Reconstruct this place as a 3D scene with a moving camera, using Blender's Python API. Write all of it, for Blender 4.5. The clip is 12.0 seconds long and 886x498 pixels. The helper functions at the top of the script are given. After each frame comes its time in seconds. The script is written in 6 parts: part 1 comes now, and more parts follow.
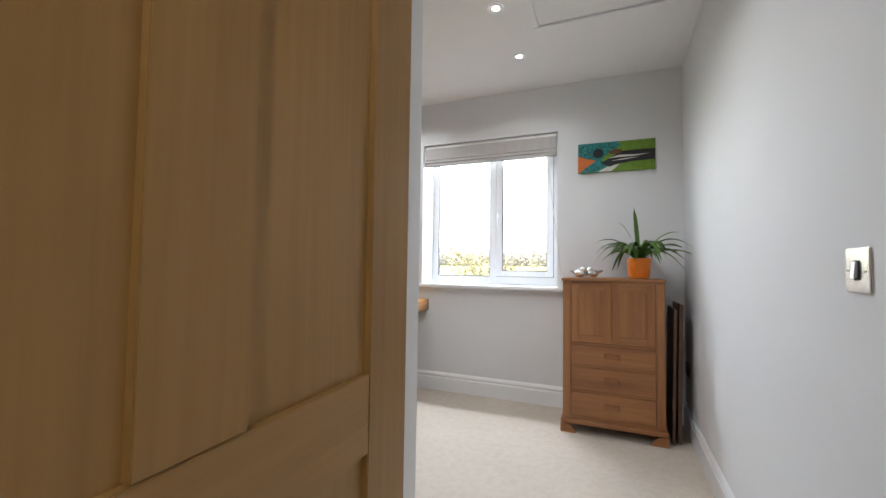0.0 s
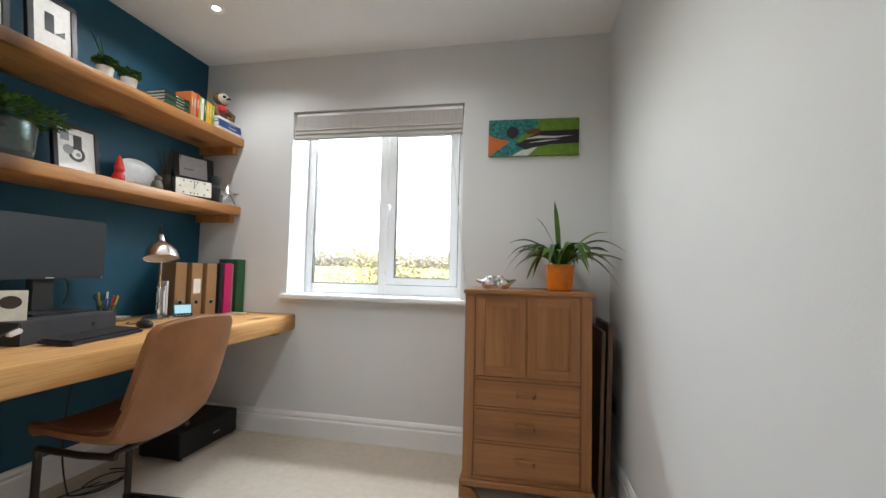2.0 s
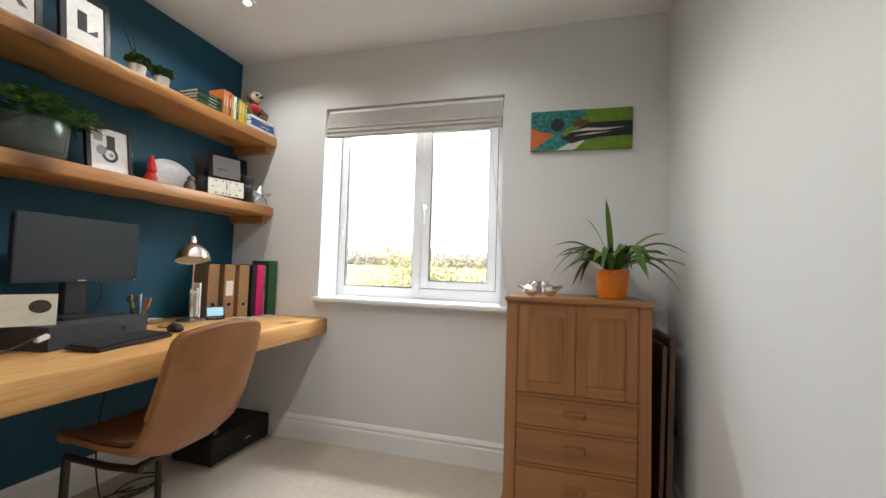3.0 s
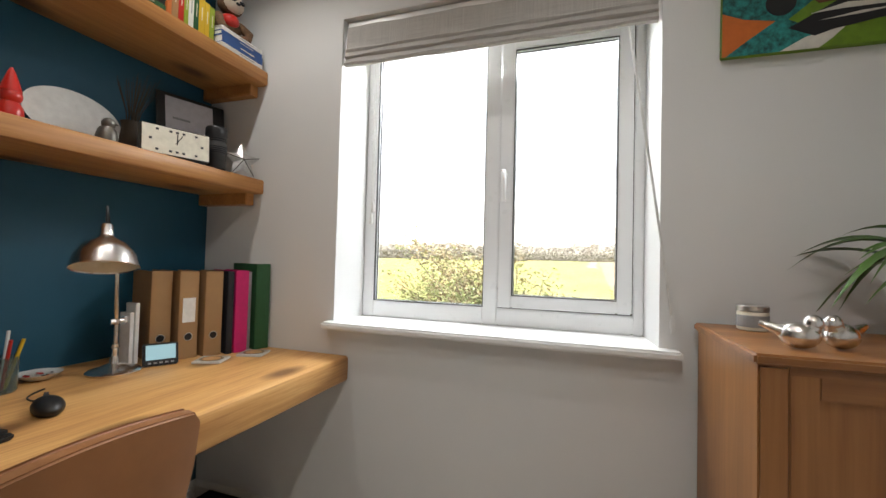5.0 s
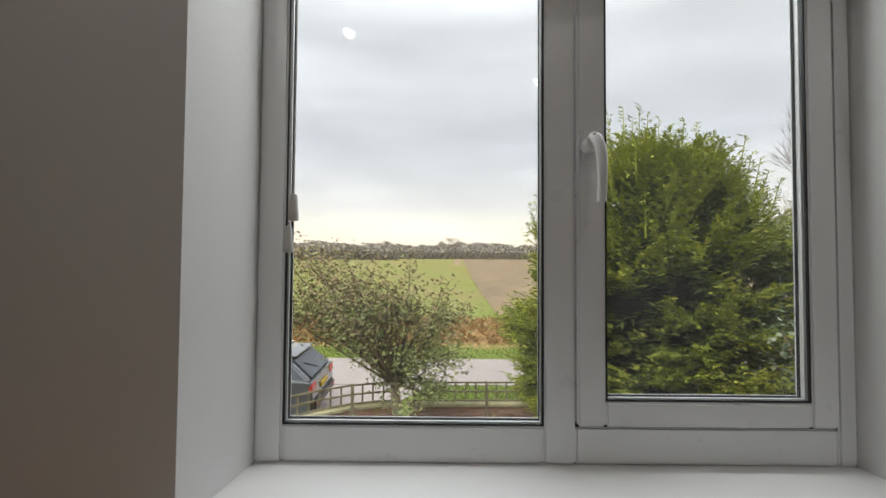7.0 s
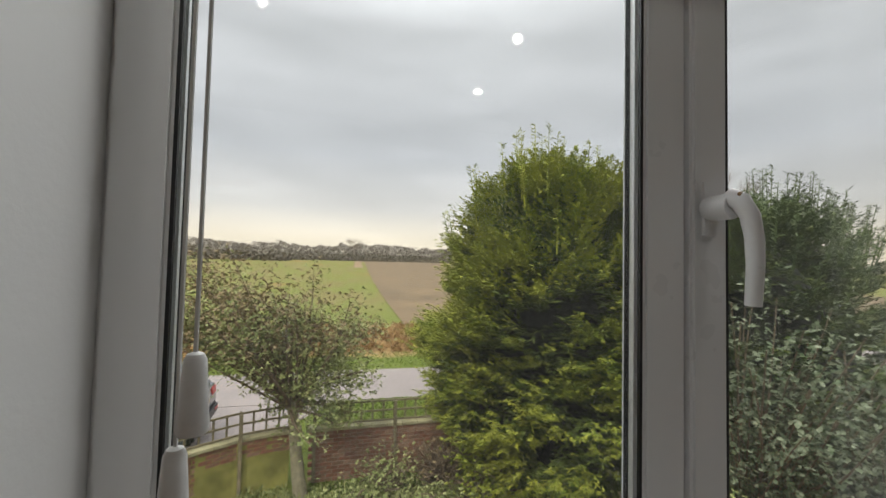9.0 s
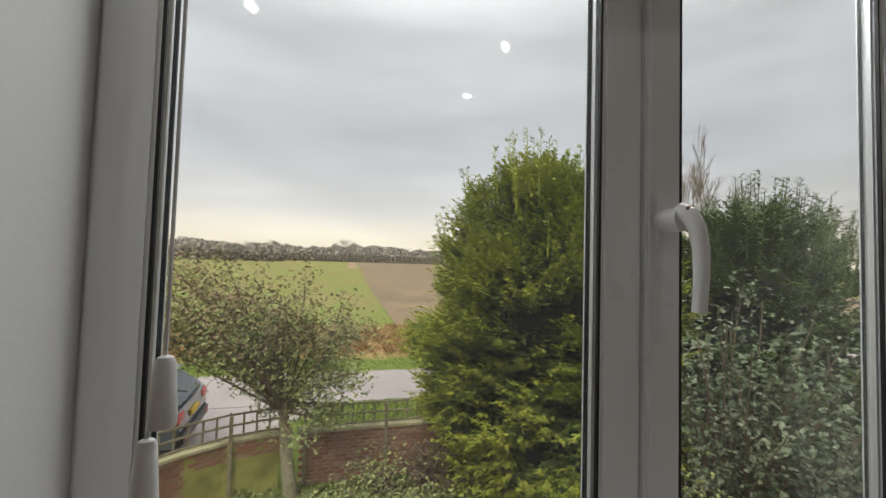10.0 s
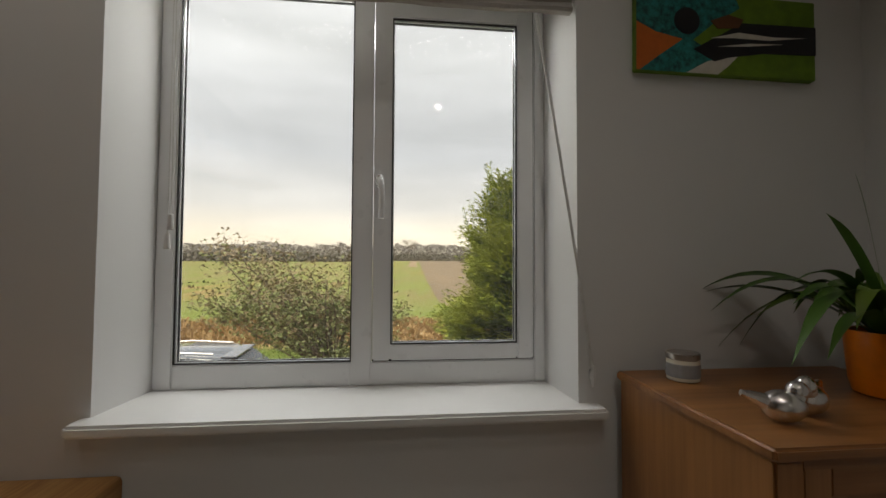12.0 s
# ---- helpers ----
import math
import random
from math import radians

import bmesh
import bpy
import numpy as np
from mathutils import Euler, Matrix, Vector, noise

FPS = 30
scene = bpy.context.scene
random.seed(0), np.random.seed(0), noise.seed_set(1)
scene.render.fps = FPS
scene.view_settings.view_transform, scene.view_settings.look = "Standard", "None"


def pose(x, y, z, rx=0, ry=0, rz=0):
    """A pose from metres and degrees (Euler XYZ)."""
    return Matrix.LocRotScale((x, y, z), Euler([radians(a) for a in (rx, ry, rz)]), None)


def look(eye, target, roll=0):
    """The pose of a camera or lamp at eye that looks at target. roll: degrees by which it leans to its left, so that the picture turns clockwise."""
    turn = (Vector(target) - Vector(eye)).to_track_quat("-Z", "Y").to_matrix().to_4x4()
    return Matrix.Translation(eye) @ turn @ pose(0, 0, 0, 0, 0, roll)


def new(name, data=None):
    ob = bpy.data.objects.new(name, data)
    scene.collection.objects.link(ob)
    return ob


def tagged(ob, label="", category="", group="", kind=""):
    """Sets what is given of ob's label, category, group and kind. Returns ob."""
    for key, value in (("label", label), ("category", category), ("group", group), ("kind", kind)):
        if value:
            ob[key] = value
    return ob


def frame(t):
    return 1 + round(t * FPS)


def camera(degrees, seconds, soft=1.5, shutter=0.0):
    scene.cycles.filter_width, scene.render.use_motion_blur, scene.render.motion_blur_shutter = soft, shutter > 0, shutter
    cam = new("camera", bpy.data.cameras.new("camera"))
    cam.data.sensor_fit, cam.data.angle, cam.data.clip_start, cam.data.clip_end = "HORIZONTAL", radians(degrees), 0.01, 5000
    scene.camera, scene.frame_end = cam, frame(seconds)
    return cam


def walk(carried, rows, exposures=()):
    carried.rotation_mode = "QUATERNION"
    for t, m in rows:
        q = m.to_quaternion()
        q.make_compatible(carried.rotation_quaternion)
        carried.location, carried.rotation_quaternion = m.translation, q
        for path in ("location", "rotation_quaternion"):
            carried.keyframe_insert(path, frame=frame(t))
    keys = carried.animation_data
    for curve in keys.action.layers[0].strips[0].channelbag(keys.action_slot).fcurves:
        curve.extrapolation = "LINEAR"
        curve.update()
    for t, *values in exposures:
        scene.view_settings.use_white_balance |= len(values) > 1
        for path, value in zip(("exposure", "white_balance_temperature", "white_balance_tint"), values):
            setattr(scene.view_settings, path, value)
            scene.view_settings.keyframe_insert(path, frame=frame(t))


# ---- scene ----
cam = camera(94.8, 12.0)
PATH = [
    (0, (0.34, -0.707, 1.039), (-0.442, 1.131, 1.126), 0.8),
    (0.5, (0.346, -0.473, 1.044), (-0.217, 1.445, 1.132), 0.9),
    (1, (0.308, -0.236, 1.039), (-0.12, 1.714, 1.155), 1.0),
    (1.5, (0.316, -0.036, 1.06), (-0.071, 1.924, 1.159), 1.2),
    (2, (0.291, 0.074, 1.069), (-0.095, 2.034, 1.173), 1.4),
    (2.5, (0.271, 0.116, 1.083), (-0.18, 2.062, 1.186), 1.7),
    (3, (0.232, 0.216, 1.093), (-0.309, 2.139, 1.189), 1.8),
    (3.2, (0.21, 0.284, 1.094), (-0.377, 2.194, 1.19), 1.9),
    (5, (-0.304, 1.108, 1.14), (-0.944, 3.002, 1.197), 1.5),
    (5.5, (-0.483, 1.274, 1.168), (-1.004, 3.204, 1.231), 1.3),
    (6, (-0.621, 1.509, 1.194), (-0.961, 3.479, 1.252), 1.4),
    (6.5, (-0.733, 1.725, 1.216), (-0.914, 3.715, 1.286), 1.0),
    (7, (-0.853, 1.931, 1.265), (-0.862, 3.93, 1.325), 0.4),
    (9, (-1.002, 2.291, 1.406), (-0.533, 4.234, 1.484), 1.3),
    (9.5, (-0.995, 2.284, 1.412), (-0.491, 4.217, 1.492), 1.6),
    (10, (-0.981, 2.256, 1.414), (-0.484, 4.191, 1.5), 1.6),
    (10.5, (-0.964, 2.184, 1.401), (-0.519, 4.132, 1.484), 1.4),
    (11, (-0.899, 2.018, 1.37), (-0.537, 3.983, 1.452), 0.9),
    (11.5, (-0.759, 1.784, 1.314), (-0.461, 3.76, 1.397), 0.6),
    (12, (-0.526, 1.49, 1.246), (-0.323, 3.478, 1.316), 0.3),
]
EXPOSURES = [(0.0, 3.12, 5900, 10), (0.5, 2.98, 5950, 10), (1.0, 2.95, 5900, 6), (1.5, 2.88, 6000, 7), (2.5, 2.95, 6300, 8.5), (5.0, 2.45, 6600, 10), (5.5, 1.95, 6500, 10), (6.0, 1.6, 6500, 10), (6.5, 1.25, 6600, 10), (7.0, 0.68, 6700, 10.5), (9.0, 0.38, 6800, 10.5), (11.0, 0.44, 6850, 10.5), (12.0, 0.58, 7150, 11)]
walk(cam, [(t, look(eye, target, roll)) for t, eye, target, roll in PATH], EXPOSURES)

# ---- daylight ----
world = bpy.data.worlds.new("world")
scene.world = world
world.use_nodes = True
wn, wl = world.node_tree.nodes, world.node_tree.links
wn.clear()
w_out = wn.new("ShaderNodeOutputWorld")
w_bg = wn.new("ShaderNodeBackground")
w_bg.inputs["Strength"].default_value = 0.1
w_sky = wn.new("ShaderNodeTexSky")
w_sky.sky_type = "NISHITA"
w_sky.sun_disc = False
w_sky.sun_elevation = radians(50)
w_sky.sun_rotation = radians(213)
w_co = wn.new("ShaderNodeTexCoord")
w_sep = wn.new("ShaderNodeSeparateXYZ")
wl.new(w_co.outputs["Generated"], w_sep.inputs[0])
w_map = wn.new("ShaderNodeMapping")
w_map.inputs["Scale"].default_value = (1.0, 1.0, 5.0)
w_map.inputs["Rotation"].default_value = (radians(4), radians(5), 0)
wl.new(w_co.outputs["Generated"], w_map.inputs[0])
w_noise = wn.new("ShaderNodeTexNoise")
w_noise.inputs["Scale"].default_value = 1.6
w_noise.inputs["Detail"].default_value = 3.5
w_noise.inputs["Roughness"].default_value = 0.55
wl.new(w_map.outputs[0], w_noise.inputs["Vector"])
# cloud cover: cream towards the horizon, grey-blue above
w_el = wn.new("ShaderNodeValToRGB")
w_el.color_ramp.elements[0].position = 0.02
w_el.color_ramp.elements[0].color = (0.80, 0.71, 0.58, 1)
w_el.color_ramp.elements[1].position = 0.55
w_el.color_ramp.elements[1].color = (0.58, 0.595, 0.635, 1)
for p, c in ((0.06, (0.78, 0.70, 0.60, 1)), (0.13, (0.60, 0.585, 0.585, 1)), (0.25, (0.515, 0.528, 0.572, 1))):
    e = w_el.color_ramp.elements.new(p)
    e.color = c
wl.new(w_sep.outputs["Z"], w_el.inputs[0])
w_st = wn.new("ShaderNodeMapRange")
w_st.inputs["From Min"].default_value = 0.3
w_st.inputs["From Max"].default_value = 0.7
w_st.inputs["To Min"].default_value = 8.4
w_st.inputs["To Max"].default_value = 12.4
wl.new(w_noise.outputs["Fac"], w_st.inputs["Value"])
w_mul = wn.new("ShaderNodeVectorMath")
w_mul.operation = "SCALE"
wl.new(w_el.outputs["Color"], w_mul.inputs[0])
wl.new(w_st.outputs[0], w_mul.inputs["Scale"])
# an overcast sky is brightest overhead
w_zen = wn.new("ShaderNodeMapRange")
w_zen.inputs["From Min"].default_value, w_zen.inputs["From Max"].default_value = 0.50, 1.0
w_zen.inputs["To Min"].default_value, w_zen.inputs["To Max"].default_value = 1.0, 4.0
wl.new(w_sep.outputs["Z"], w_zen.inputs["Value"])
w_mul2 = wn.new("ShaderNodeVectorMath")
w_mul2.operation = "SCALE"
wl.new(w_mul.outputs[0], w_mul2.inputs[0])
wl.new(w_zen.outputs[0], w_mul2.inputs["Scale"])
w_mix = wn.new("ShaderNodeMix")
w_mix.data_type = "RGBA"
w_mix.inputs[0].default_value = 0.93
wl.new(w_sky.outputs[0], w_mix.inputs[6])
wl.new(w_mul2.outputs[0], w_mix.inputs[7])
wl.new(w_mix.outputs[2], w_bg.inputs["Color"])
wl.new(w_bg.outputs[0], w_out.inputs["Surface"])

# added fill lamp in the opening's head: extra overhead daylight on sill and reveals
window_fill = new("window_fill_lamp", bpy.data.lights.new("window_fill_lamp", "AREA"))
window_fill.data.shape = "RECTANGLE"
window_fill.data.size, window_fill.data.size_y = 1.0, 0.10
window_fill.data.energy = 3.3
window_fill.data.color = (0.93, 0.97, 1.0)
window_fill.matrix_world = look((-0.63, 2.83, 1.99), (-0.63, 2.30, 1.25))

sun = new("sun", bpy.data.lights.new("sun", "SUN"))
sun.data.energy = 1.5
sun.data.angle = radians(25)
sun.data.color = (1.0, 0.93, 0.82)
sun.matrix_world = look((-3.3, -5.0, 9.1), (0, 0, 2.0))


# ---- materials ----
def shader(name, rough=0.6, metal=0.0, spec=0.5):
    m = bpy.data.materials.new(name)
    m.use_nodes = True
    b = m.node_tree.nodes["Principled BSDF"]
    b.inputs["Roughness"].default_value = rough
    b.inputs["Metallic"].default_value = metal
    b.inputs["Specular IOR Level"].default_value = spec
    return m, m.node_tree.nodes, m.node_tree.links, b


def coords(nodes, links, scale=(1, 1, 1), rot=(0, 0, 0)):
    c = nodes.new("ShaderNodeTexCoord")
    mp = nodes.new("ShaderNodeMapping")
    mp.inputs["Scale"].default_value = scale
    mp.inputs["Rotation"].default_value = rot
    links.new(c.outputs["Object"], mp.inputs[0])
    return mp.outputs[0]


def tex(nodes, links, vec, scale, detail=4.0, rough=0.55, distort=0.0):
    n = nodes.new("ShaderNodeTexNoise")
    n.inputs["Scale"].default_value = scale
    n.inputs["Detail"].default_value = detail
    n.inputs["Roughness"].default_value = rough
    n.inputs["Distortion"].default_value = distort
    links.new(vec, n.inputs["Vector"])
    return n.outputs["Fac"]


def ramp(nodes, links, fac, stops):
    r = nodes.new("ShaderNodeValToRGB")
    els = r.color_ramp.elements
    els[0].position, els[0].color = stops[0][0], (*stops[0][1], 1)
    els[1].position, els[1].color = stops[-1][0], (*stops[-1][1], 1)
    for p, c in stops[1:-1]:
        els.new(p).color = (*c, 1)
    links.new(fac, r.inputs[0])
    return r.outputs[0]


def bump(nodes, links, bsdf, fac, strength, distance):
    b = nodes.new("ShaderNodeBump")
    b.inputs["Strength"].default_value = strength
    b.inputs["Distance"].default_value = distance
    links.new(fac, b.inputs["Height"])
    links.new(b.outputs[0], bsdf.inputs["Normal"])


def blend(nodes, links, fac, a, b, kind="MIX"):
    m = nodes.new("ShaderNodeMix")
    m.data_type = "RGBA"
    m.blend_type = kind
    if isinstance(fac, float):
        m.inputs[0].default_value = fac
    else:
        links.new(fac, m.inputs[0])
    for s, v in ((6, a), (7, b)):
        if isinstance(v, tuple):
            m.inputs[s].default_value = (*v, 1)
        else:
            links.new(v, m.inputs[s])
    return m.outputs[2]


def paint(name, colour, rough=0.6, vary=0.06, scale=1.5, grain=180.0, strength=0.12, metal=0.0):
    """A painted or plain surface with faint blotches and a fine relief."""
    m, n, l, b = shader(name, rough, metal)
    v = coords(n, l)
    lo, hi = tuple(c * (1 - vary) for c in colour), tuple(min(1, c * (1 + vary)) for c in colour)
    l.new(ramp(n, l, tex(n, l, v, scale, 5), [(0.3, lo), (0.7, hi)]), b.inputs["Base Color"])
    r = n.new("ShaderNodeMapRange")
    r.inputs["To Min"].default_value, r.inputs["To Max"].default_value = max(0, rough - 0.08), min(1, rough + 0.08)
    l.new(tex(n, l, v, scale * 6, 3), r.inputs["Value"])
    l.new(r.outputs[0], b.inputs["Roughness"])
    if strength:
        bump(n, l, b, tex(n, l, v, grain, 3), strength, 0.002)
    return m


def timber(name, dark, mid, light, axis="y", rough=0.42, ring=9.0, knots=True, rel=0.1):
    """Wood with grain along one axis, pores and a few knots."""
    m, n, l, b = shader(name, rough)
    along = {"x": (0.10, 1, 1), "y": (1, 0.10, 1), "z": (1, 1, 0.10)}[axis]
    v = coords(n, l, along)
    g = tex(n, l, v, ring, 5, 0.6, 1.2)
    fine = tex(n, l, coords(n, l, tuple(a * (1 if a == 1 else 0.3) for a in along)), ring * 14, 3, 0.6)
    col = ramp(n, l, g, [(0.28, dark), (0.46, mid), (0.62, light), (0.78, mid)])
    col = blend(n, l, 0.35, col, ramp(n, l, fine, [(0.3, dark), (0.65, light)]), "MIX")
    if knots:
        vo = n.new("ShaderNodeTexVoronoi")
        vo.voronoi_dimensions = "2D"
        vo.inputs["Scale"].default_value = 4.2
        l.new(coords(n, l, {"x": (0.45, 1, 0.3), "y": (1, 0.45, 0.3), "z": (1, 0.3, 0.45)}[axis]), vo.inputs["Vector"])
        k = ramp(n, l, vo.outputs["Distance"], [(0.06, (1, 1, 1)), (0.10, (0.75, 0.75, 0.75)), (0.20, (0, 0, 0))])
        col = blend(n, l, k, col, tuple(c * 0.45 for c in dark))
    l.new(col, b.inputs["Base Color"])
    bump(n, l, b, fine, rel, 0.002)
    return m


def plain(name, colour, rough=0.5, metal=0.0, scale=40.0, vary=0.08):
    return paint(name, colour, rough, vary, scale, 400.0, 0.04, metal)


M_WALL = paint("wall_paint", (0.70, 0.70, 0.695), 0.75, 0.02, 1.2, 140, 0.15)
M_CEIL = paint("ceiling_paint", (0.80, 0.79, 0.77), 0.85, 0.015, 1.2, 120, 0.12)
M_BLUE = paint("blue_paint", (0.0045, 0.070, 0.122), 0.62, 0.06, 1.5, 150, 0.15)
M_TRIM = paint("white_gloss_paint", (0.80, 0.80, 0.79), 0.32, 0.02, 4.0, 60, 0.03)
M_UPVC = paint("white_upvc", (0.80, 0.81, 0.82), 0.30, 0.010, 3.0, 300, 0)
M_SPACER = paint("pale_spacer_bar", (0.62, 0.63, 0.64), 0.35, 0.04, 30, 300, 0.02, 0.3)
M_GASKET = plain("black_rubber", (0.008, 0.008, 0.009), 0.6)
M_OAK = timber("oak_desk", (0.33, 0.140, 0.040), (0.57, 0.295, 0.098), (0.70, 0.410, 0.155), "y", 0.38)
M_OAKSHELF = timber("oak_shelf", (0.27, 0.105, 0.028), (0.42, 0.185, 0.054), (0.53, 0.262, 0.086), "y", 0.42)
M_DOOR = timber("oak_door_veneer", (0.235, 0.118, 0.026), (0.300, 0.156, 0.037), (0.350, 0.190, 0.050), "z", 0.42, 5.0, False, 0.06)
M_DOORX = timber("oak_door_rail", (0.235, 0.118, 0.026), (0.300, 0.156, 0.037), (0.350, 0.190, 0.050), "y", 0.42, 5.0, False, 0.06)
M_CHEST = timber("old_oak", (0.150, 0.058, 0.018), (0.285, 0.118, 0.036), (0.375, 0.168, 0.055), "z", 0.36, 4.5, False, 0.10)
M_CHESTX = timber("old_oak_drawer", (0.150, 0.058, 0.018), (0.285, 0.118, 0.036), (0.375, 0.168, 0.055), "x", 0.36, 4.5, False, 0.10)
M_DARKWOOD = timber("dark_wood", (0.05, 0.022, 0.011), (0.09, 0.042, 0.02), (0.13, 0.062, 0.03), "z", 0.4, 8.0, False)
M_CHROME = paint("polished_nickel", (0.74, 0.72, 0.70), 0.24, 0.03, 20, 300, 0.01, 1.0)
M_STEEL = paint("brushed_steel", (0.55, 0.53, 0.50), 0.3, 0.04, 20, 300, 0.02, 1.0)
M_BLACK = plain("black_plastic", (0.012, 0.012, 0.013), 0.42)
M_BLACKMATT = plain("black_fabric", (0.010, 0.010, 0.011), 0.85)
M_GUNMETAL = plain("dark_powder_coated_steel", (0.045, 0.035, 0.028), 0.45, 0.6)
M_WHITE = plain("white_plastic", (0.74, 0.74, 0.73), 0.4)
M_PAPER = plain("white_card", (0.78, 0.77, 0.74), 0.7)
M_CREAM = plain("cream_card", (0.70, 0.66, 0.55), 0.7)
M_KRAFT = paint("brown_kraft_board", (0.36, 0.21, 0.095), 0.75, 0.06, 14, 260, 0.06)
M_PINK = plain("pink_board", (0.60, 0.012, 0.16), 0.5)
M_GREENFILE = plain("green_board", (0.022, 0.10, 0.035), 0.6)
M_GREY = plain("grey_board", (0.28, 0.29, 0.30), 0.6)
M_NAVY = plain("navy_board", (0.012, 0.014, 0.022), 0.5)
M_GRAPHITE = paint("graphite_stand", (0.035, 0.035, 0.04), 0.55, 0.1, 30, 300, 0.05)
M_SCREEN, _n, _l, _b = shader("dark_screen", 0.28)
_b.inputs["Base Color"].default_value = (0.018, 0.022, 0.03, 1)
M_LCD, _n, _l, _b = shader("lit_lcd", 0.3)
_b.inputs["Base Color"].default_value = (0.2, 0.35, 0.42, 1)
_b.inputs["Emission Color"].default_value = (0.42, 0.66, 0.72, 1)
_b.inputs["Emission Strength"].default_value = 0.10
M_LAMPGLOW, _n, _l, _b = shader("lit_led_lens", 0.3)
_b.inputs["Emission Color"].default_value = (1.0, 0.93, 0.82, 1)
_b.inputs["Emission Strength"].default_value = 3.5
M_ORANGE = plain("orange_glaze", (0.78, 0.20, 0.004), 0.3)
M_RED = plain("red_glaze", (0.50, 0.018, 0.012), 0.3)
M_CHINA = plain("white_china", (0.70, 0.70, 0.68), 0.22)
M_SOIL = paint("soil", (0.03, 0.018, 0.01), 0.95, 0.4, 60, 120, 0.8)
M_PEWTER = paint("dark_pewter", (0.16, 0.15, 0.13), 0.42, 0.2, 40, 150, 0.15, 0.8)
M_YELLOW = plain("yellow_card", (0.62, 0.40, 0.02), 0.6)
M_LIME = plain("lime_card", (0.28, 0.36, 0.03), 0.6)
M_BLUEBOOK = plain("blue_cloth", (0.03, 0.09, 0.28), 0.6)
M_ORANGECARD = plain("orange_card", (0.55, 0.15, 0.03), 0.6)
M_FUR = paint("brown_plush", (0.13, 0.07, 0.035), 0.95, 0.3, 60, 200, 0.6)
M_FURPALE = paint("pale_plush", (0.55, 0.48, 0.38), 0.95, 0.1, 60, 200, 0.6)
M_BRISTLE = plain("dried_grass_brown", (0.055, 0.04, 0.025), 0.8)
M_CORD = plain("white_cord", (0.66, 0.66, 0.64), 0.7)
M_BRASS = plain("dark_brass", (0.20, 0.12, 0.05), 0.4, 0.8)
M_BLACKCABLE = plain("black_cable", (0.012, 0.012, 0.012), 0.5)


def leather(name, c):
    m, n, l, b = shader(name, 0.42)
    v = coords(n, l)
    lo, hi = tuple(x * 0.78 for x in c), tuple(min(1, x * 1.18) for x in c)
    l.new(ramp(n, l, tex(n, l, v, 5, 5), [(0.3, lo), (0.7, hi)]), b.inputs["Base Color"])
    vo = n.new("ShaderNodeTexVoronoi")
    vo.inputs["Scale"].default_value = 260
    l.new(v, vo.inputs["Vector"])
    bump(n, l, b, vo.outputs["Distance"], 0.05, 0.0010)
    return m


M_LEATHER = leather("tan_leather", (0.29, 0.122, 0.044))
M_SEATLEATHER = leather("worn_brown_leather", (0.16, 0.055, 0.02))


def carpet_material():
    m, n, l, b = shader("beige_carpet", 0.95, 0.0, 0.1)
    v = coords(n, l)
    big, mid_n, fine = tex(n, l, v, 2.2, 5), tex(n, l, v, 28, 4), tex(n, l, v, 420, 3)
    c = ramp(n, l, big, [(0.3, (0.58, 0.51, 0.425)), (0.7, (0.68, 0.605, 0.515))])
    c = blend(n, l, 0.35, c, ramp(n, l, mid_n, [(0.35, (0.52, 0.45, 0.37)), (0.65, (0.72, 0.645, 0.55))]))
    c = blend(n, l, 0.25, c, ramp(n, l, fine, [(0.35, (0.30, 0.25, 0.20)), (0.62, (0.74, 0.67, 0.57))]))
    l.new(c, b.inputs["Base Color"])
    h = n.new("ShaderNodeMath")
    l.new(fine, h.inputs[0])
    l.new(mid_n, h.inputs[1])
    bump(n, l, b, h.outputs[0], 0.6, 0.006)
    return m


def linen_material():
    m, n, l, b = shader("grey_linen_blind", 0.9, 0.0, 0.1)
    warp = tex(n, l, coords(n, l, (900, 1, 6)), 1.0, 2)
    weft = tex(n, l, coords(n, l, (6, 1, 900)), 1.0, 2)
    mixed = blend(n, l, 0.5, warp, weft)
    l.new(ramp(n, l, mixed, [(0.35, (0.36, 0.34, 0.32)), (0.65, (0.55, 0.53, 0.50))]), b.inputs["Base Color"])
    bump(n, l, b, mixed, 0.2, 0.001)
    return m


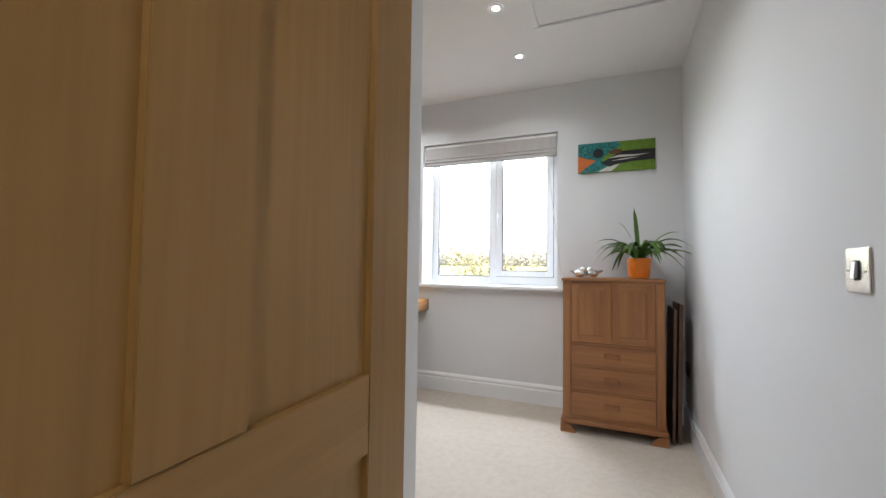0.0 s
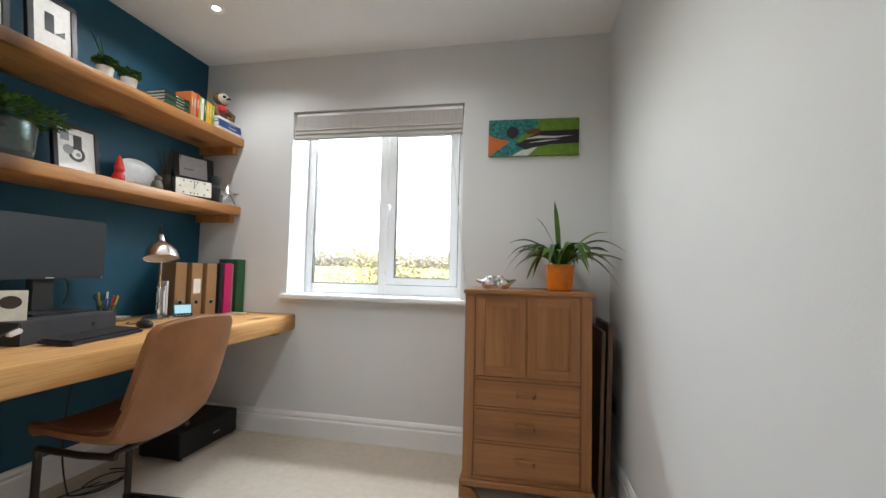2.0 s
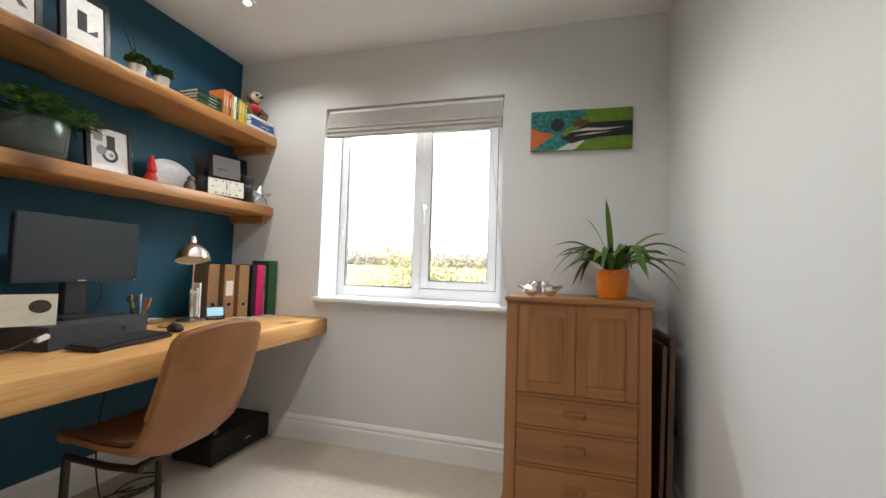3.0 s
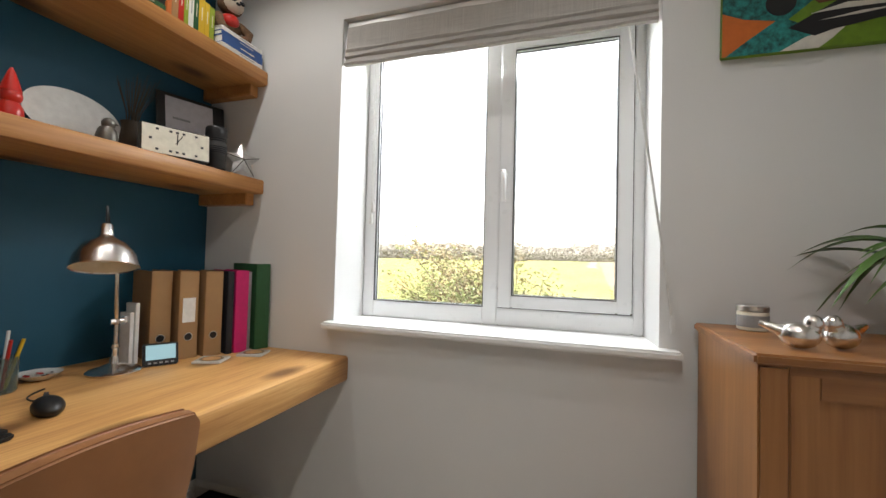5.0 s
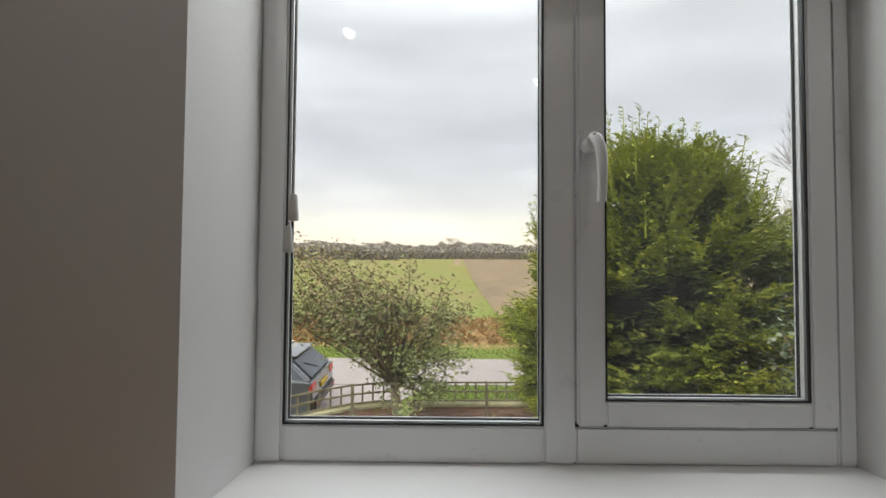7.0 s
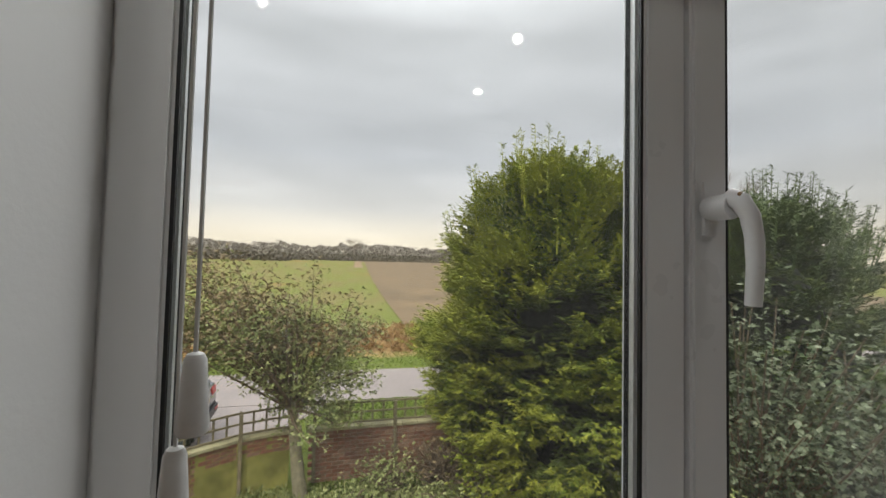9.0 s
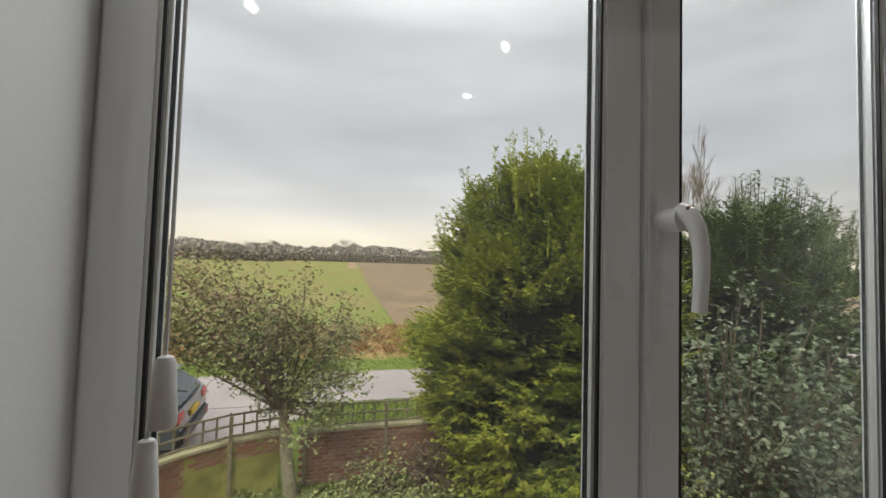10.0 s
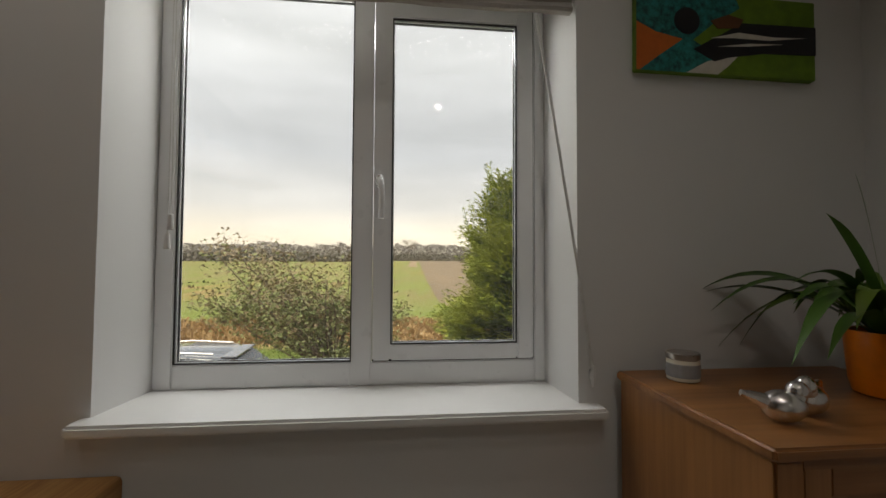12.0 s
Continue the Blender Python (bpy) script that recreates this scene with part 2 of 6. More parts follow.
def pane_material(name="window_glass"):
    m, n, l, b = shader(name, 0.0)
    n.remove(b)
    t, g, x, f = n.new("ShaderNodeBsdfTransparent"), n.new("ShaderNodeBsdfGlossy"), n.new("ShaderNodeMixShader"), n.new("ShaderNodeLayerWeight")
    t.inputs[0].default_value = (0.975, 0.985, 0.98, 1)
    g.inputs["Roughness"].default_value = 0.0
    f.inputs["Blend"].default_value = 0.5
    p, q = n.new("ShaderNodeMath"), n.new("ShaderNodeMath")
    p.operation, q.operation = "POWER", "MULTIPLY_ADD"
    l.new(f.outputs["Facing"], p.inputs[0])
    p.inputs[1].default_value = 5.0
    l.new(p.outputs[0], q.inputs[0])
    q.inputs[1].default_value, q.inputs[2].default_value = 0.8, 0.02
    l.new(q.outputs[0], x.inputs[0])
    l.new(t.outputs[0], x.inputs[1])
    l.new(g.outputs[0], x.inputs[2])
    # thin dust film, added as a haze veil; it scatters a little daylight
    d, y = n.new("ShaderNodeBsdfTranslucent"), n.new("ShaderNodeMixShader")
    d.inputs[0].default_value = (0.8, 0.8, 0.8, 1)
    dust_veil = n.new("ShaderNodeMapRange")
    dust_veil.inputs["To Min"].default_value, dust_veil.inputs["To Max"].default_value = 0.002, 0.011
    l.new(tex(n, l, coords(n, l), 6, 4), dust_veil.inputs["Value"])
    l.new(dust_veil.outputs[0], y.inputs[0])
    l.new(x.outputs[0], y.inputs[1])
    l.new(d.outputs[0], y.inputs[2])
    l.new(y.outputs[0], n["Material Output"].inputs[0])
    return m


def vessel_material():
    m, n, l, b = shader("clear_vessel_glass", 0.05)
    b.inputs["Base Color"].default_value = (0.42, 0.52, 0.49, 1)
    b.inputs["Transmission Weight"].default_value = 0.9
    b.inputs["IOR"].default_value = 1.45
    return m


M_CARPET, M_LINEN, M_PANE, M_VESSEL = carpet_material(), linen_material(), pane_material(), vessel_material()


def leaf_material(name, stops, rough=0.5):
    m, n, l, b = shader(name, rough, 0.0, 0.3)
    g = n.new("ShaderNodeNewGeometry")
    l.new(ramp(n, l, g.outputs["Random Per Island"], stops), b.inputs["Base Color"])
    b.inputs["Transmission Weight"].default_value = 0.0
    return m


M_PLANT = leaf_material("strap_leaf", [(0.0, (0.035, 0.085, 0.014)), (0.6, (0.07, 0.15, 0.022)), (1.0, (0.20, 0.26, 0.04))], 0.38)
M_SUCCULENT = leaf_material("small_green_leaf", [(0.0, (0.02, 0.07, 0.012)), (1.0, (0.09, 0.20, 0.03))], 0.5)


# ---- builders ----
def part(name, bm, material, parent=None, label="", at=None, smooth=False):
    """Links a bmesh as one mesh object, under a thing or a part."""
    me = bpy.data.meshes.new(name)
    bmesh.ops.recalc_face_normals(bm, faces=bm.faces)
    bm.to_mesh(me)
    bm.free()
    for mat in material if isinstance(material, (list, tuple)) else [material]:
        me.materials.append(mat)
    if smooth:
        me.shade_smooth()
        me.set_sharp_from_angle(angle=radians(38))
    ob = new(name, me)
    if parent:
        ob.parent = parent
    if at is not None:
        ob.matrix_basis = at
    if label:
        tagged(ob, label)
    return ob


def thing(name, at, label, category, group="", kind=""):
    ob = new(name)
    ob.empty_display_size = 0.05
    ob.matrix_basis = at
    return tagged(ob, label, category, group, kind)


def box(bm, x0, x1, y0, y1, z0, z1, bev=0.0, seg=2, m=None):
    """A box with rounded edges."""
    t = bmesh.new()
    bmesh.ops.create_cube(t, size=1)
    bmesh.ops.scale(t, vec=(x1 - x0, y1 - y0, z1 - z0), verts=t.verts)
    bmesh.ops.translate(t, vec=((x0 + x1) / 2, (y0 + y1) / 2, (z0 + z1) / 2), verts=t.verts)
    if bev:
        bmesh.ops.bevel(t, geom=t.edges[:], offset=bev, segments=seg, affect="EDGES", clamp_overlap=True)
    if m:
        bmesh.ops.transform(t, matrix=m, verts=t.verts)
    join(bm, t)
    return bm


def join(bm, t):
    me = bpy.data.meshes.new("scratch")
    t.to_mesh(me)
    t.free()
    bm.from_mesh(me)
    bpy.data.meshes.remove(me)


def lathe(bm, profile, seg=32, m=None, cap=True):
    """Turns (radius, height) pairs round the z axis."""
    t = bmesh.new()
    rings = []
    for r, z in profile:
        rings.append([t.verts.new((r * math.cos(2 * math.pi * i / seg), r * math.sin(2 * math.pi * i / seg), z)) for i in range(seg)])
    for a, b in zip(rings, rings[1:]):
        for i in range(seg):
            t.faces.new((a[i], a[(i + 1) % seg], b[(i + 1) % seg], b[i]))
    if cap:
        for ring in (rings[0], rings[-1]):
            t.faces.new(ring)
    if m:
        bmesh.ops.transform(t, matrix=m, verts=t.verts)
    join(bm, t)
    return bm


def prism(bm, outline, z0, z1, m=None, bev=0.0):
    """An upright prism over an outline of (x, y)."""
    t = bmesh.new()
    lo = [t.verts.new((x, y, z0)) for x, y in outline]
    hi = [t.verts.new((x, y, z1)) for x, y in outline]
    t.faces.new(lo[::-1])
    t.faces.new(hi)
    k = len(lo)
    for i in range(k):
        t.faces.new((lo[i], lo[(i + 1) % k], hi[(i + 1) % k], hi[i]))
    if bev:
        bmesh.ops.bevel(t, geom=t.edges[:], offset=bev, segments=2, affect="EDGES", clamp_overlap=True)
    if m:
        bmesh.ops.transform(t, matrix=m, verts=t.verts)
    join(bm, t)
    return bm


def tube(bm, pts, r, seg=10, taper=None):
    """A round rod along a line of points."""
    t = bmesh.new()
    pts = [Vector(p) for p in pts]
    rings, up = [], Vector((0.3, 0.2, 1)).normalized()
    for i, p in enumerate(pts):
        d = (pts[min(i + 1, len(pts) - 1)] - pts[max(i - 1, 0)]).normalized()
        u = d.cross(up)
        if u.length < 1e-3:
            u = d.cross(Vector((1, 0, 0)))
        u.normalize()
        w = d.cross(u)
        k = r if taper is None else r + (taper - r) * i / max(1, len(pts) - 1)
        rings.append([t.verts.new(p + (u * math.cos(2 * math.pi * j / seg) + w * math.sin(2 * math.pi * j / seg)) * k) for j in range(seg)])
    for a, b in zip(rings, rings[1:]):
        for j in range(seg):
            t.faces.new((a[j], a[(j + 1) % seg], b[(j + 1) % seg], b[j]))
    t.faces.new(rings[0])
    t.faces.new(rings[-1])
    join(bm, t)
    return bm


def ball(bm, c, r, s=(1, 1, 1), seg=16, m=None):
    t = bmesh.new()
    bmesh.ops.create_uvsphere(t, u_segments=seg, v_segments=seg // 2 + 2, radius=r)
    bmesh.ops.scale(t, vec=s, verts=t.verts)
    if m:
        bmesh.ops.transform(t, matrix=m, verts=t.verts)
    bmesh.ops.translate(t, vec=c, verts=t.verts)
    join(bm, t)
    return bm


def curve_pts(a, b, c, n=10):
    """Points on a bent line from a by b to c."""
    a, b, c = Vector(a), Vector(b), Vector(c)
    return [(1 - t) ** 2 * a + 2 * t * (1 - t) * b + t * t * c for t in (i / n for i in range(n + 1))]


def B():
    return bmesh.new()


def lettering(name, text, size, material, parent, at, depth=0.0004):
    """Raised letters in the built-in font."""
    cu = bpy.data.curves.new(name, "FONT")
    cu.body, cu.size, cu.align_x, cu.align_y, cu.extrude = text, size, "CENTER", "CENTER", depth
    tmp = new("scratch", cu)
    me = bpy.data.meshes.new_from_object(tmp.evaluated_get(bpy.context.evaluated_depsgraph_get()))
    bpy.data.objects.remove(tmp)
    me.materials.append(material)
    ob = new(name, me)
    ob.parent, ob.matrix_basis = parent, at
    return ob


# ---- the room ----
XL, YN, H = -1.900, 2.500, 2.465          # blue wall, window wall, ceiling
RX0, RX1 = 0.762, 0.770                   # the right-hand wall at y = 0 and at the window wall
WX0, WX1, WZ0, WZ1 = -1.203, -0.093, 0.893, 2.100
OX0, OX1 = -1.222, -0.074                 # the reveal opens towards the room
YF = 2.690                                # room face of the window frame
YB = -1.95                                # end of the landing


def rx(y):
    return RX0 + (RX1 - RX0) * y / YN


bm = B()
box(bm, -2.1, 1.0, YB - 0.1, 2.5, -0.06, 0.0)
tagged(part("floor", bm, M_CARPET), "beige cut-pile fitted carpet", "floor", "", "structure")

bm = B()
box(bm, -2.1, 1.0, YB - 0.1, 2.82, H, H + 0.12)
tagged(part("ceiling", bm, M_CEIL), "smooth white painted ceiling", "ceiling", "", "structure")

bm = B()
prism(bm, [(-2.1, YN), (OX0, YN), (WX0, YF), (WX0, YF + 0.03), (WX0 - 0.10, 2.82), (-2.1, 2.82)], -0.06, H)
prism(bm, [(OX1, YN), (1.0, YN), (1.0, 2.82), (WX1 + 0.10, 2.82), (WX1, YF + 0.03), (WX1, YF)], -0.06, H)
for z0, z1 in ((-0.06, WZ0 - 0.03), (WZ1, H)):
    prism(bm, [(OX0, YN), (OX1, YN), (WX1, YF), (WX1, 2.82), (WX0, 2.82), (WX0, YF)], z0, z1)
tagged(part("wall_north", bm, M_WALL), "pale grey painted wall with the window opening", "wall", "", "structure")

bm = B()
box(bm, XL - 0.12, XL, 0.070, YN, 0, H)
tagged(part("wall_west", bm, M_BLUE), "deep teal blue painted feature wall", "wall", "", "structure")

bm = B()
prism(bm, [(rx(YB), YB), (0.99, YB), (0.99, YN), (rx(YN), YN)], 0, H)
tagged(part("wall_east", bm, M_WALL), "pale grey painted wall", "wall", "", "structure")

bm = B()
box(bm, XL - 0.12, -0.092, -0.05, 0.066, 0, H)
box(bm, -0.092, rx(0) + 0.01, -0.05, 0.066, 2.03, H)
tagged(part("wall_south", bm, M_WALL), "pale grey partition wall with the doorway", "wall", "", "structure")

bm = B()
box(bm, -0.0915, -0.044, -0.002, 0.070, 0, 2.03, 0.003)
box(bm, -0.044, rx(0) - 0.02, -0.058, 0.072, 2.008, 2.03, 0.003)
tagged(part("door_lining", bm, M_TRIM), "white painted door lining", "trim", "", "structure")

bm = B()
box(bm, -0.72, -0.6, YB, -0.05, 0, H)
box(bm, -0.72, 0.99, YB - 0.12, YB, 0, H)
tagged(part("wall_landing", bm, M_WALL), "pale grey painted landing wall", "wall", "", "structure")


def skirting(name, length, at, label):
    """A torus-moulded skirting board along local x, standing out along local -y."""
    prof = [(0, 0), (0.016, 0), (0.016, 0.100), (0.0145, 0.108), (0.010, 0.112), (0.010, 0.118), (0.0135, 0.122), (0.014, 0.130), (0.010, 0.138), (0.005, 0.146), (0, 0.150)]
    bm = B()
    ends = [[bm.verts.new((x, -d, z)) for d, z in prof] for x in (0, length)]
    for i in range(len(prof)):
        j = (i + 1) % len(prof)
        bm.faces.new((ends[0][i], ends[0][j], ends[1][j], ends[1][i]))
    bm.faces.new(ends[0])
    bm.faces.new(ends[1][::-1])
    ob = part(name, bm, M_TRIM, None, "", at)
    return tagged(ob, label, "skirting board", "", "structure")


skirting("baseboard", rx(YN) - XL, pose(XL, YN, 0), "white moulded skirting board under the window")
skirting("baseboard", YN - 0.070, pose(XL, 0.070, 0, 0, 0, 90), "white moulded skirting board along the blue wall")
skirting("baseboard", YN - YB - 0.02, pose(rx(YN), YN - 0.018, 0, 0, 0, -90 + math.degrees(math.atan2(RX0 - RX1, YN))), "white moulded skirting board along the grey wall")

# loft hatch
hatch = tagged(part("loft_hatch", box(B(), -0.066, 0.60, 1.01, 1.650, H - 0.006, H - 0.001, 0.001), M_CEIL), "white loft hatch panel in the ceiling", "loft hatch")
bm = B()
for x0, x1, y0, y1 in ((-0.105, 0.640, 1.655, 1.690), (-0.105, 0.640, 0.97, 1.005), (-0.105, -0.072, 1.005, 1.655), (0.607, 0.640, 1.005, 1.655)):
    box(bm, x0, x1, y0, y1, H - 0.014, H - 0.0005, 0.004)
part("hatch_trim", bm, M_TRIM, hatch)


# ---- window ----
def window_unit():
    w = thing("window_1", pose(0, 0, 0), "white upvc casement window, one fixed pane and one opening sash", "window", "", "structure")
    y0, y1 = YF, YF + 0.030
    # outer frame with its mullion
    fr = B()
    inner = [(WX0, -1.152), (-0.668, -0.6105), (-0.1275, WX1)]
    for a, b in inner:
        box(fr, a, b, y0, y1, WZ0, WZ1, 0.004)
    for a, b in ((-1.152, -0.668), (-0.6105, -0.1275)):
        box(fr, a, b, y0 + 0.001, y1, WZ0, 0.9615, 0.004)
        box(fr, a, b, y0 + 0.001, y1, 2.03, WZ1, 0.004)
    # a shallow groove line on the frame faces
    frame_ob = part("window_frame", fr, M_UPVC, w)
    def glazing(owner, x0, x1, z0, z1, face):
        """Black gasket at the frame's edge, two panes, a pale spacer bar between them and the outer bead."""
        def ring(w, ya, yb):
            r = B()
            for q in ((x0, x0 + w, z0, z1), (x1 - w, x1, z0, z1), (x0 + w, x1 - w, z0, z0 + w), (x0 + w, x1 - w, z1 - w, z1)):
                box(r, q[0], q[1], ya, yb, q[2], q[3])
            return r
        part("gasket", ring(0.0032, face + 0.0030, face + 0.0078), M_GASKET, owner)
        part("spacer_bar", ring(0.0045, face + 0.0122, face + 0.0180), M_SPACER, owner)
        part("outer_gasket", ring(0.0055, face + 0.0262, face + 0.0278), M_GASKET, owner)
        part("outer_bead", ring(0.0060, face + 0.0280, face + 0.0298), M_UPVC, owner)
        for dy, lean in ((0.0080, 0.0), (0.0204, -0.32)):
            xc, zc = (x0 + x1) / 2, (z0 + z1) / 2
            hw, hh = (x1 - x0) / 2 - 0.001, (z1 - z0) / 2 - 0.0005
            pane = part("pane", box(B(), -hw, hw, 0, 0.004, -hh, hh), M_PANE, w, "", pose(xc, face + dy, zc, 0, 0, lean))
            pane.visible_shadow = False

    glazing(frame_ob, -1.152, -0.668, 0.9615, 2.03, y0)
    # opening sash, proud of the frame
    a, b, c, d = -0.608, -0.130, 0.964, 2.0275
    ia, ib, ic, idd = -0.556, -0.180, 1.010, 1.975
    s = B()
    ys = y0 - 0.006
    for q in ((a, ia, c, d), (ib, b, c, d), (ia, ib, c, ic), (ia, ib, idd, d)):
        box(s, q[0], q[1], ys, ys + 0.032, q[2], q[3], 0.004)
    sash = part("sash", s, M_UPVC, w)
    glazing(sash, ia, ib, ic, idd, ys)
    seal = B()
    for q in ((b, b + 0.003, c, d), (a, b, c - 0.0028, c - 0.0003)):
        box(seal, q[0], q[1], y0 + 0.0035, y0 + 0.03, q[2], q[3])
    part("sash_seal", seal, M_GASKET, sash)
    # handle: back plate, boss with key button, bent lever
    hx, hz = -0.590, 1.478
    bp = box(B(), hx - 0.013, hx + 0.013, ys - 0.008, ys, hz - 0.035, hz + 0.035, 0.004)
    handle = part("handle", bp, M_UPVC, w, "white window handle with a locking button")
    lv = B()
    tube(lv, [(hx, ys - 0.006, hz), (hx, ys - 0.020, hz), (hx + 0.002, ys - 0.034, hz)], 0.0145, 16)
    arc = [(hx + 0.001, ys - 0.030, hz + 0.010), (hx + 0.003, ys - 0.042, hz + 0.004), (hx + 0.006, ys - 0.050, hz - 0.012), (hx + 0.008, ys - 0.053, hz - 0.035), (hx + 0.008, ys - 0.054, hz - 0.065), (hx + 0.007, ys - 0.052, hz - 0.108)]
    tube(lv, arc, 0.0108, 14, 0.0078)
    part("lever", lv, M_UPVC, handle, "", None, True)
    part("lock_button", lathe(B(), [(0.0055, 0), (0.0055, 0.004), (0.003, 0.005)], 16, pose(hx + 0.001, ys - 0.043, hz + 0.008, 60, 0, 0)), M_BRASS, handle)
    return w


window_unit()
bm = B()
prism(bm, [(OX0 - 0.024, 2.445), (OX1 + 0.056, 2.445), (OX1 + 0.056, 2.4985), (OX1 - 0.001, 2.4985), (WX1 - 0.001, YF), (WX1 - 0.001, YF + 0.028), (WX0 + 0.001, YF + 0.028), (WX0 + 0.001, YF), (OX0 + 0.001, 2.4985), (OX0 - 0.024, 2.4985)], WZ0 - 0.0285, WZ0 - 0.0005, None, 0.007)
tagged(part("window_sill", bm, M_TRIM), "white painted window board with a rounded nose", "window sill", "", "structure")


# ---- ceiling lights ----
def downlight(x, y, power=3.6):
    d = thing("downlight", pose(x, y, H), "lit recessed ceiling downlight with a white ring", "downlight", "ceiling downlights")
    part("ring", lathe(B(), [(0.030, -0.004), (0.041, -0.006), (0.045, -0.003), (0.045, 0.0), (0.031, 0.0)], 32, None, False), M_TRIM, d, "", None, True)
    part("reflector", lathe(B(), [(0.0305, -0.0012), (0.018, -0.0008)], 24, None, False), M_TRIM, d)
    part("lens", lathe(B(), [(0.018, -0.002), (0.010, -0.0022), (0.001, -0.0024)], 24, None, False), M_LAMPGLOW, d)
    lamp = new("downlight_bulb", bpy.data.lights.new("downlight_bulb", "SPOT"))
    lamp.data.energy, lamp.data.spot_size, lamp.data.spot_blend = power, radians(150), 0.6
    lamp.data.color, lamp.data.shadow_soft_size = (1.0, 0.98, 0.95), 0.014
    lamp.matrix_world = pose(x, y, H - 0.012)


for x, y, watts in ((-0.259, 1.965, 0.9), (-1.370, 1.940, 2.6), (-0.266, 1.410, 2.0), (-1.370, 1.390, 0.9), (-0.266, 0.82, 3.2)):
    downlight(x, y, watts)
# assumed landing light, out of view, added to light the door and passage
downlight(0.42, -1.45, 4.2)


# ---- roman blind ----
def blind():
    b = thing("roman_blind", pose((WX0 + WX1) / 2, 2.53, WZ1), "grey-beige linen roman blind, raised and folded", "blind")
    w = (OX1 - OX0) / 2 - 0.010
    part("headrail", box(B(), -w, w, -0.010, 0.030, -0.045, -0.004, 0.003), M_TRIM, b)
    prof = [(-0.012, -0.03), (-0.016, -0.10), (-0.018, -0.128), (-0.026, -0.136), (-0.024, -0.142), (-0.020, -0.146), (-0.024, -0.160), (-0.031, -0.168), (-0.028, -0.174), (-0.022, -0.178),
            (-0.028, -0.192), (-0.035, -0.202), (-0.030, -0.211), (-0.012, -0.209), (-0.006, -0.198), (-0.002, -0.17), (0.0, -0.03)]
    bm = B()
    n = 24
    cols = []
    for i in range(n + 1):
        x = -w + 2 * w * i / n
        cols.append([bm.verts.new((x, y + 0.0018 * math.sin(i * 1.7 + k * 0.9), z * 0.91 + 0.0016 * math.sin(i * 0.8 + k * 0.7))) for k, (y, z) in enumerate(prof)])
    for a, c in zip(cols, cols[1:]):
        for k in range(len(prof)):
            j = (k + 1) % len(prof)
            bm.faces.new((a[k], a[j], c[j], c[k]))
    bm.faces.new(cols[0])
    bm.faces.new(cols[-1])
    part("cloth", bm, M_LINEN, b, "", None, True)
    for x, y, z in ((-1.071, 2.514, 1.361), (-1.079, 2.517, 1.315)):
        o = Vector((x, y, z)) - Vector(((WX0 + WX1) / 2, 2.53, WZ1))
        part("cord", tube(B(), [o, (o.x, o.y, -0.15)], 0.0011, 6), M_CORD, b)
        part("cord_weight", lathe(B(), [(0.0014, 0.0), (0.0038, -0.001), (0.0052, -0.004), (0.0074, -0.037), (0.0068, -0.039), (0.003, -0.039)], 20, Matrix.Translation(o)), M_WHITE, b, "", None, True)
    top = Vector((-0.165, 2.555, 1.93)) - Vector(((WX0 + WX1) / 2, 2.53, WZ1))
    end = Vector((-0.043, 2.488, 0.985)) - Vector(((WX0 + WX1) / 2, 2.53, WZ1))
    mid = (top + end) / 2 + Vector((0.0, -0.012, 0.0))
    part("pull_cord", tube(B(), curve_pts(top, mid, end, 14), 0.0019, 6), M_CORD, b)
    part("pull_cord", tube(B(), curve_pts(top + Vector((0.004, 0, 0)), mid + Vector((0.006, -0.004, -0.02)), end + Vector((0.003, 0, 0.004)), 14), 0.0019, 6), M_CORD, b)
    return b


blind()
c = thing("cord_cleat", pose(-0.040, 2.50, 0.965), "small white plastic cord cleat screwed to the wall", "cleat")
part("cleat_base", box(B(), -0.007, 0.007, -0.010, 0.0, -0.012, 0.012, 0.002), M_WHITE, c)
part("cleat_bar", box(B(), -0.006, 0.006, -0.018, -0.0105, -0.030, 0.030, 0.003), M_WHITE, c)


# ---- door ----
def door_leaf():
    """Leaf standing open along -y, hinge edge at local y = 0; its face looks along +x."""
    d = thing("door_1", pose(-0.052, -0.008, 0.008, 0, 0, 3), "oak four-panel door, standing open", "door", "", "structure")
    t, w, h = 0.040, 0.880, 1.98
    sw, mw, rail = 0.135, 0.116, ((0, 0.20), (0.732, 0.857), (1.86, 1.98))
    pw = (w - 2 * sw - mw) / 2
    for y0, y1 in ((-sw, 0), (-w, -w + sw)):
        part("stile", box(B(), -t / 2, t / 2, y0, y1, 0, h, 0.0015), M_DOOR, d)
    for z0, z1 in rail:
        part("rail", box(B(), -t / 2 + 0.0002, t / 2 - 0.0002, -w + sw + 0.0006, -sw - 0.0006, z0, z1, 0.0015), M_DOORX, d)
    for z0, z1 in ((0.2006, 0.7314), (0.8576, 1.8594)):
        part("muntin", box(B(), -t / 2 + 0.0004, t / 2 - 0.0004, -w / 2 - mw / 2, -w / 2 + mw / 2, z0, z1, 0.0015), M_DOOR, d)
        for y0 in (-sw - pw, -w + sw):
            part("panel", box(B(), -0.009, 0.009, y0 - 0.004, y0 + pw + 0.004, z0 - 0.004, z1 + 0.004), M_DOOR, d)
    hd = part("door_handle", lathe(B(), [(0.026, 0), (0.026, 0.007), (0.010, 0.009), (0.009, 0.03)], 24, pose(t / 2, -w + 0.06, 1.0, 0, 90, 0)), M_STEEL, d, "brushed steel lever handle", None, True)
    part("lever", tube(B(), [(t / 2 + 0.045, -w + 0.055, 1.0), (t / 2 + 0.048, -w + 0.09, 1.0), (t / 2 + 0.046, -w + 0.17, 0.998)], 0.009, 12), M_STEEL, hd)
    return d


door_leaf()


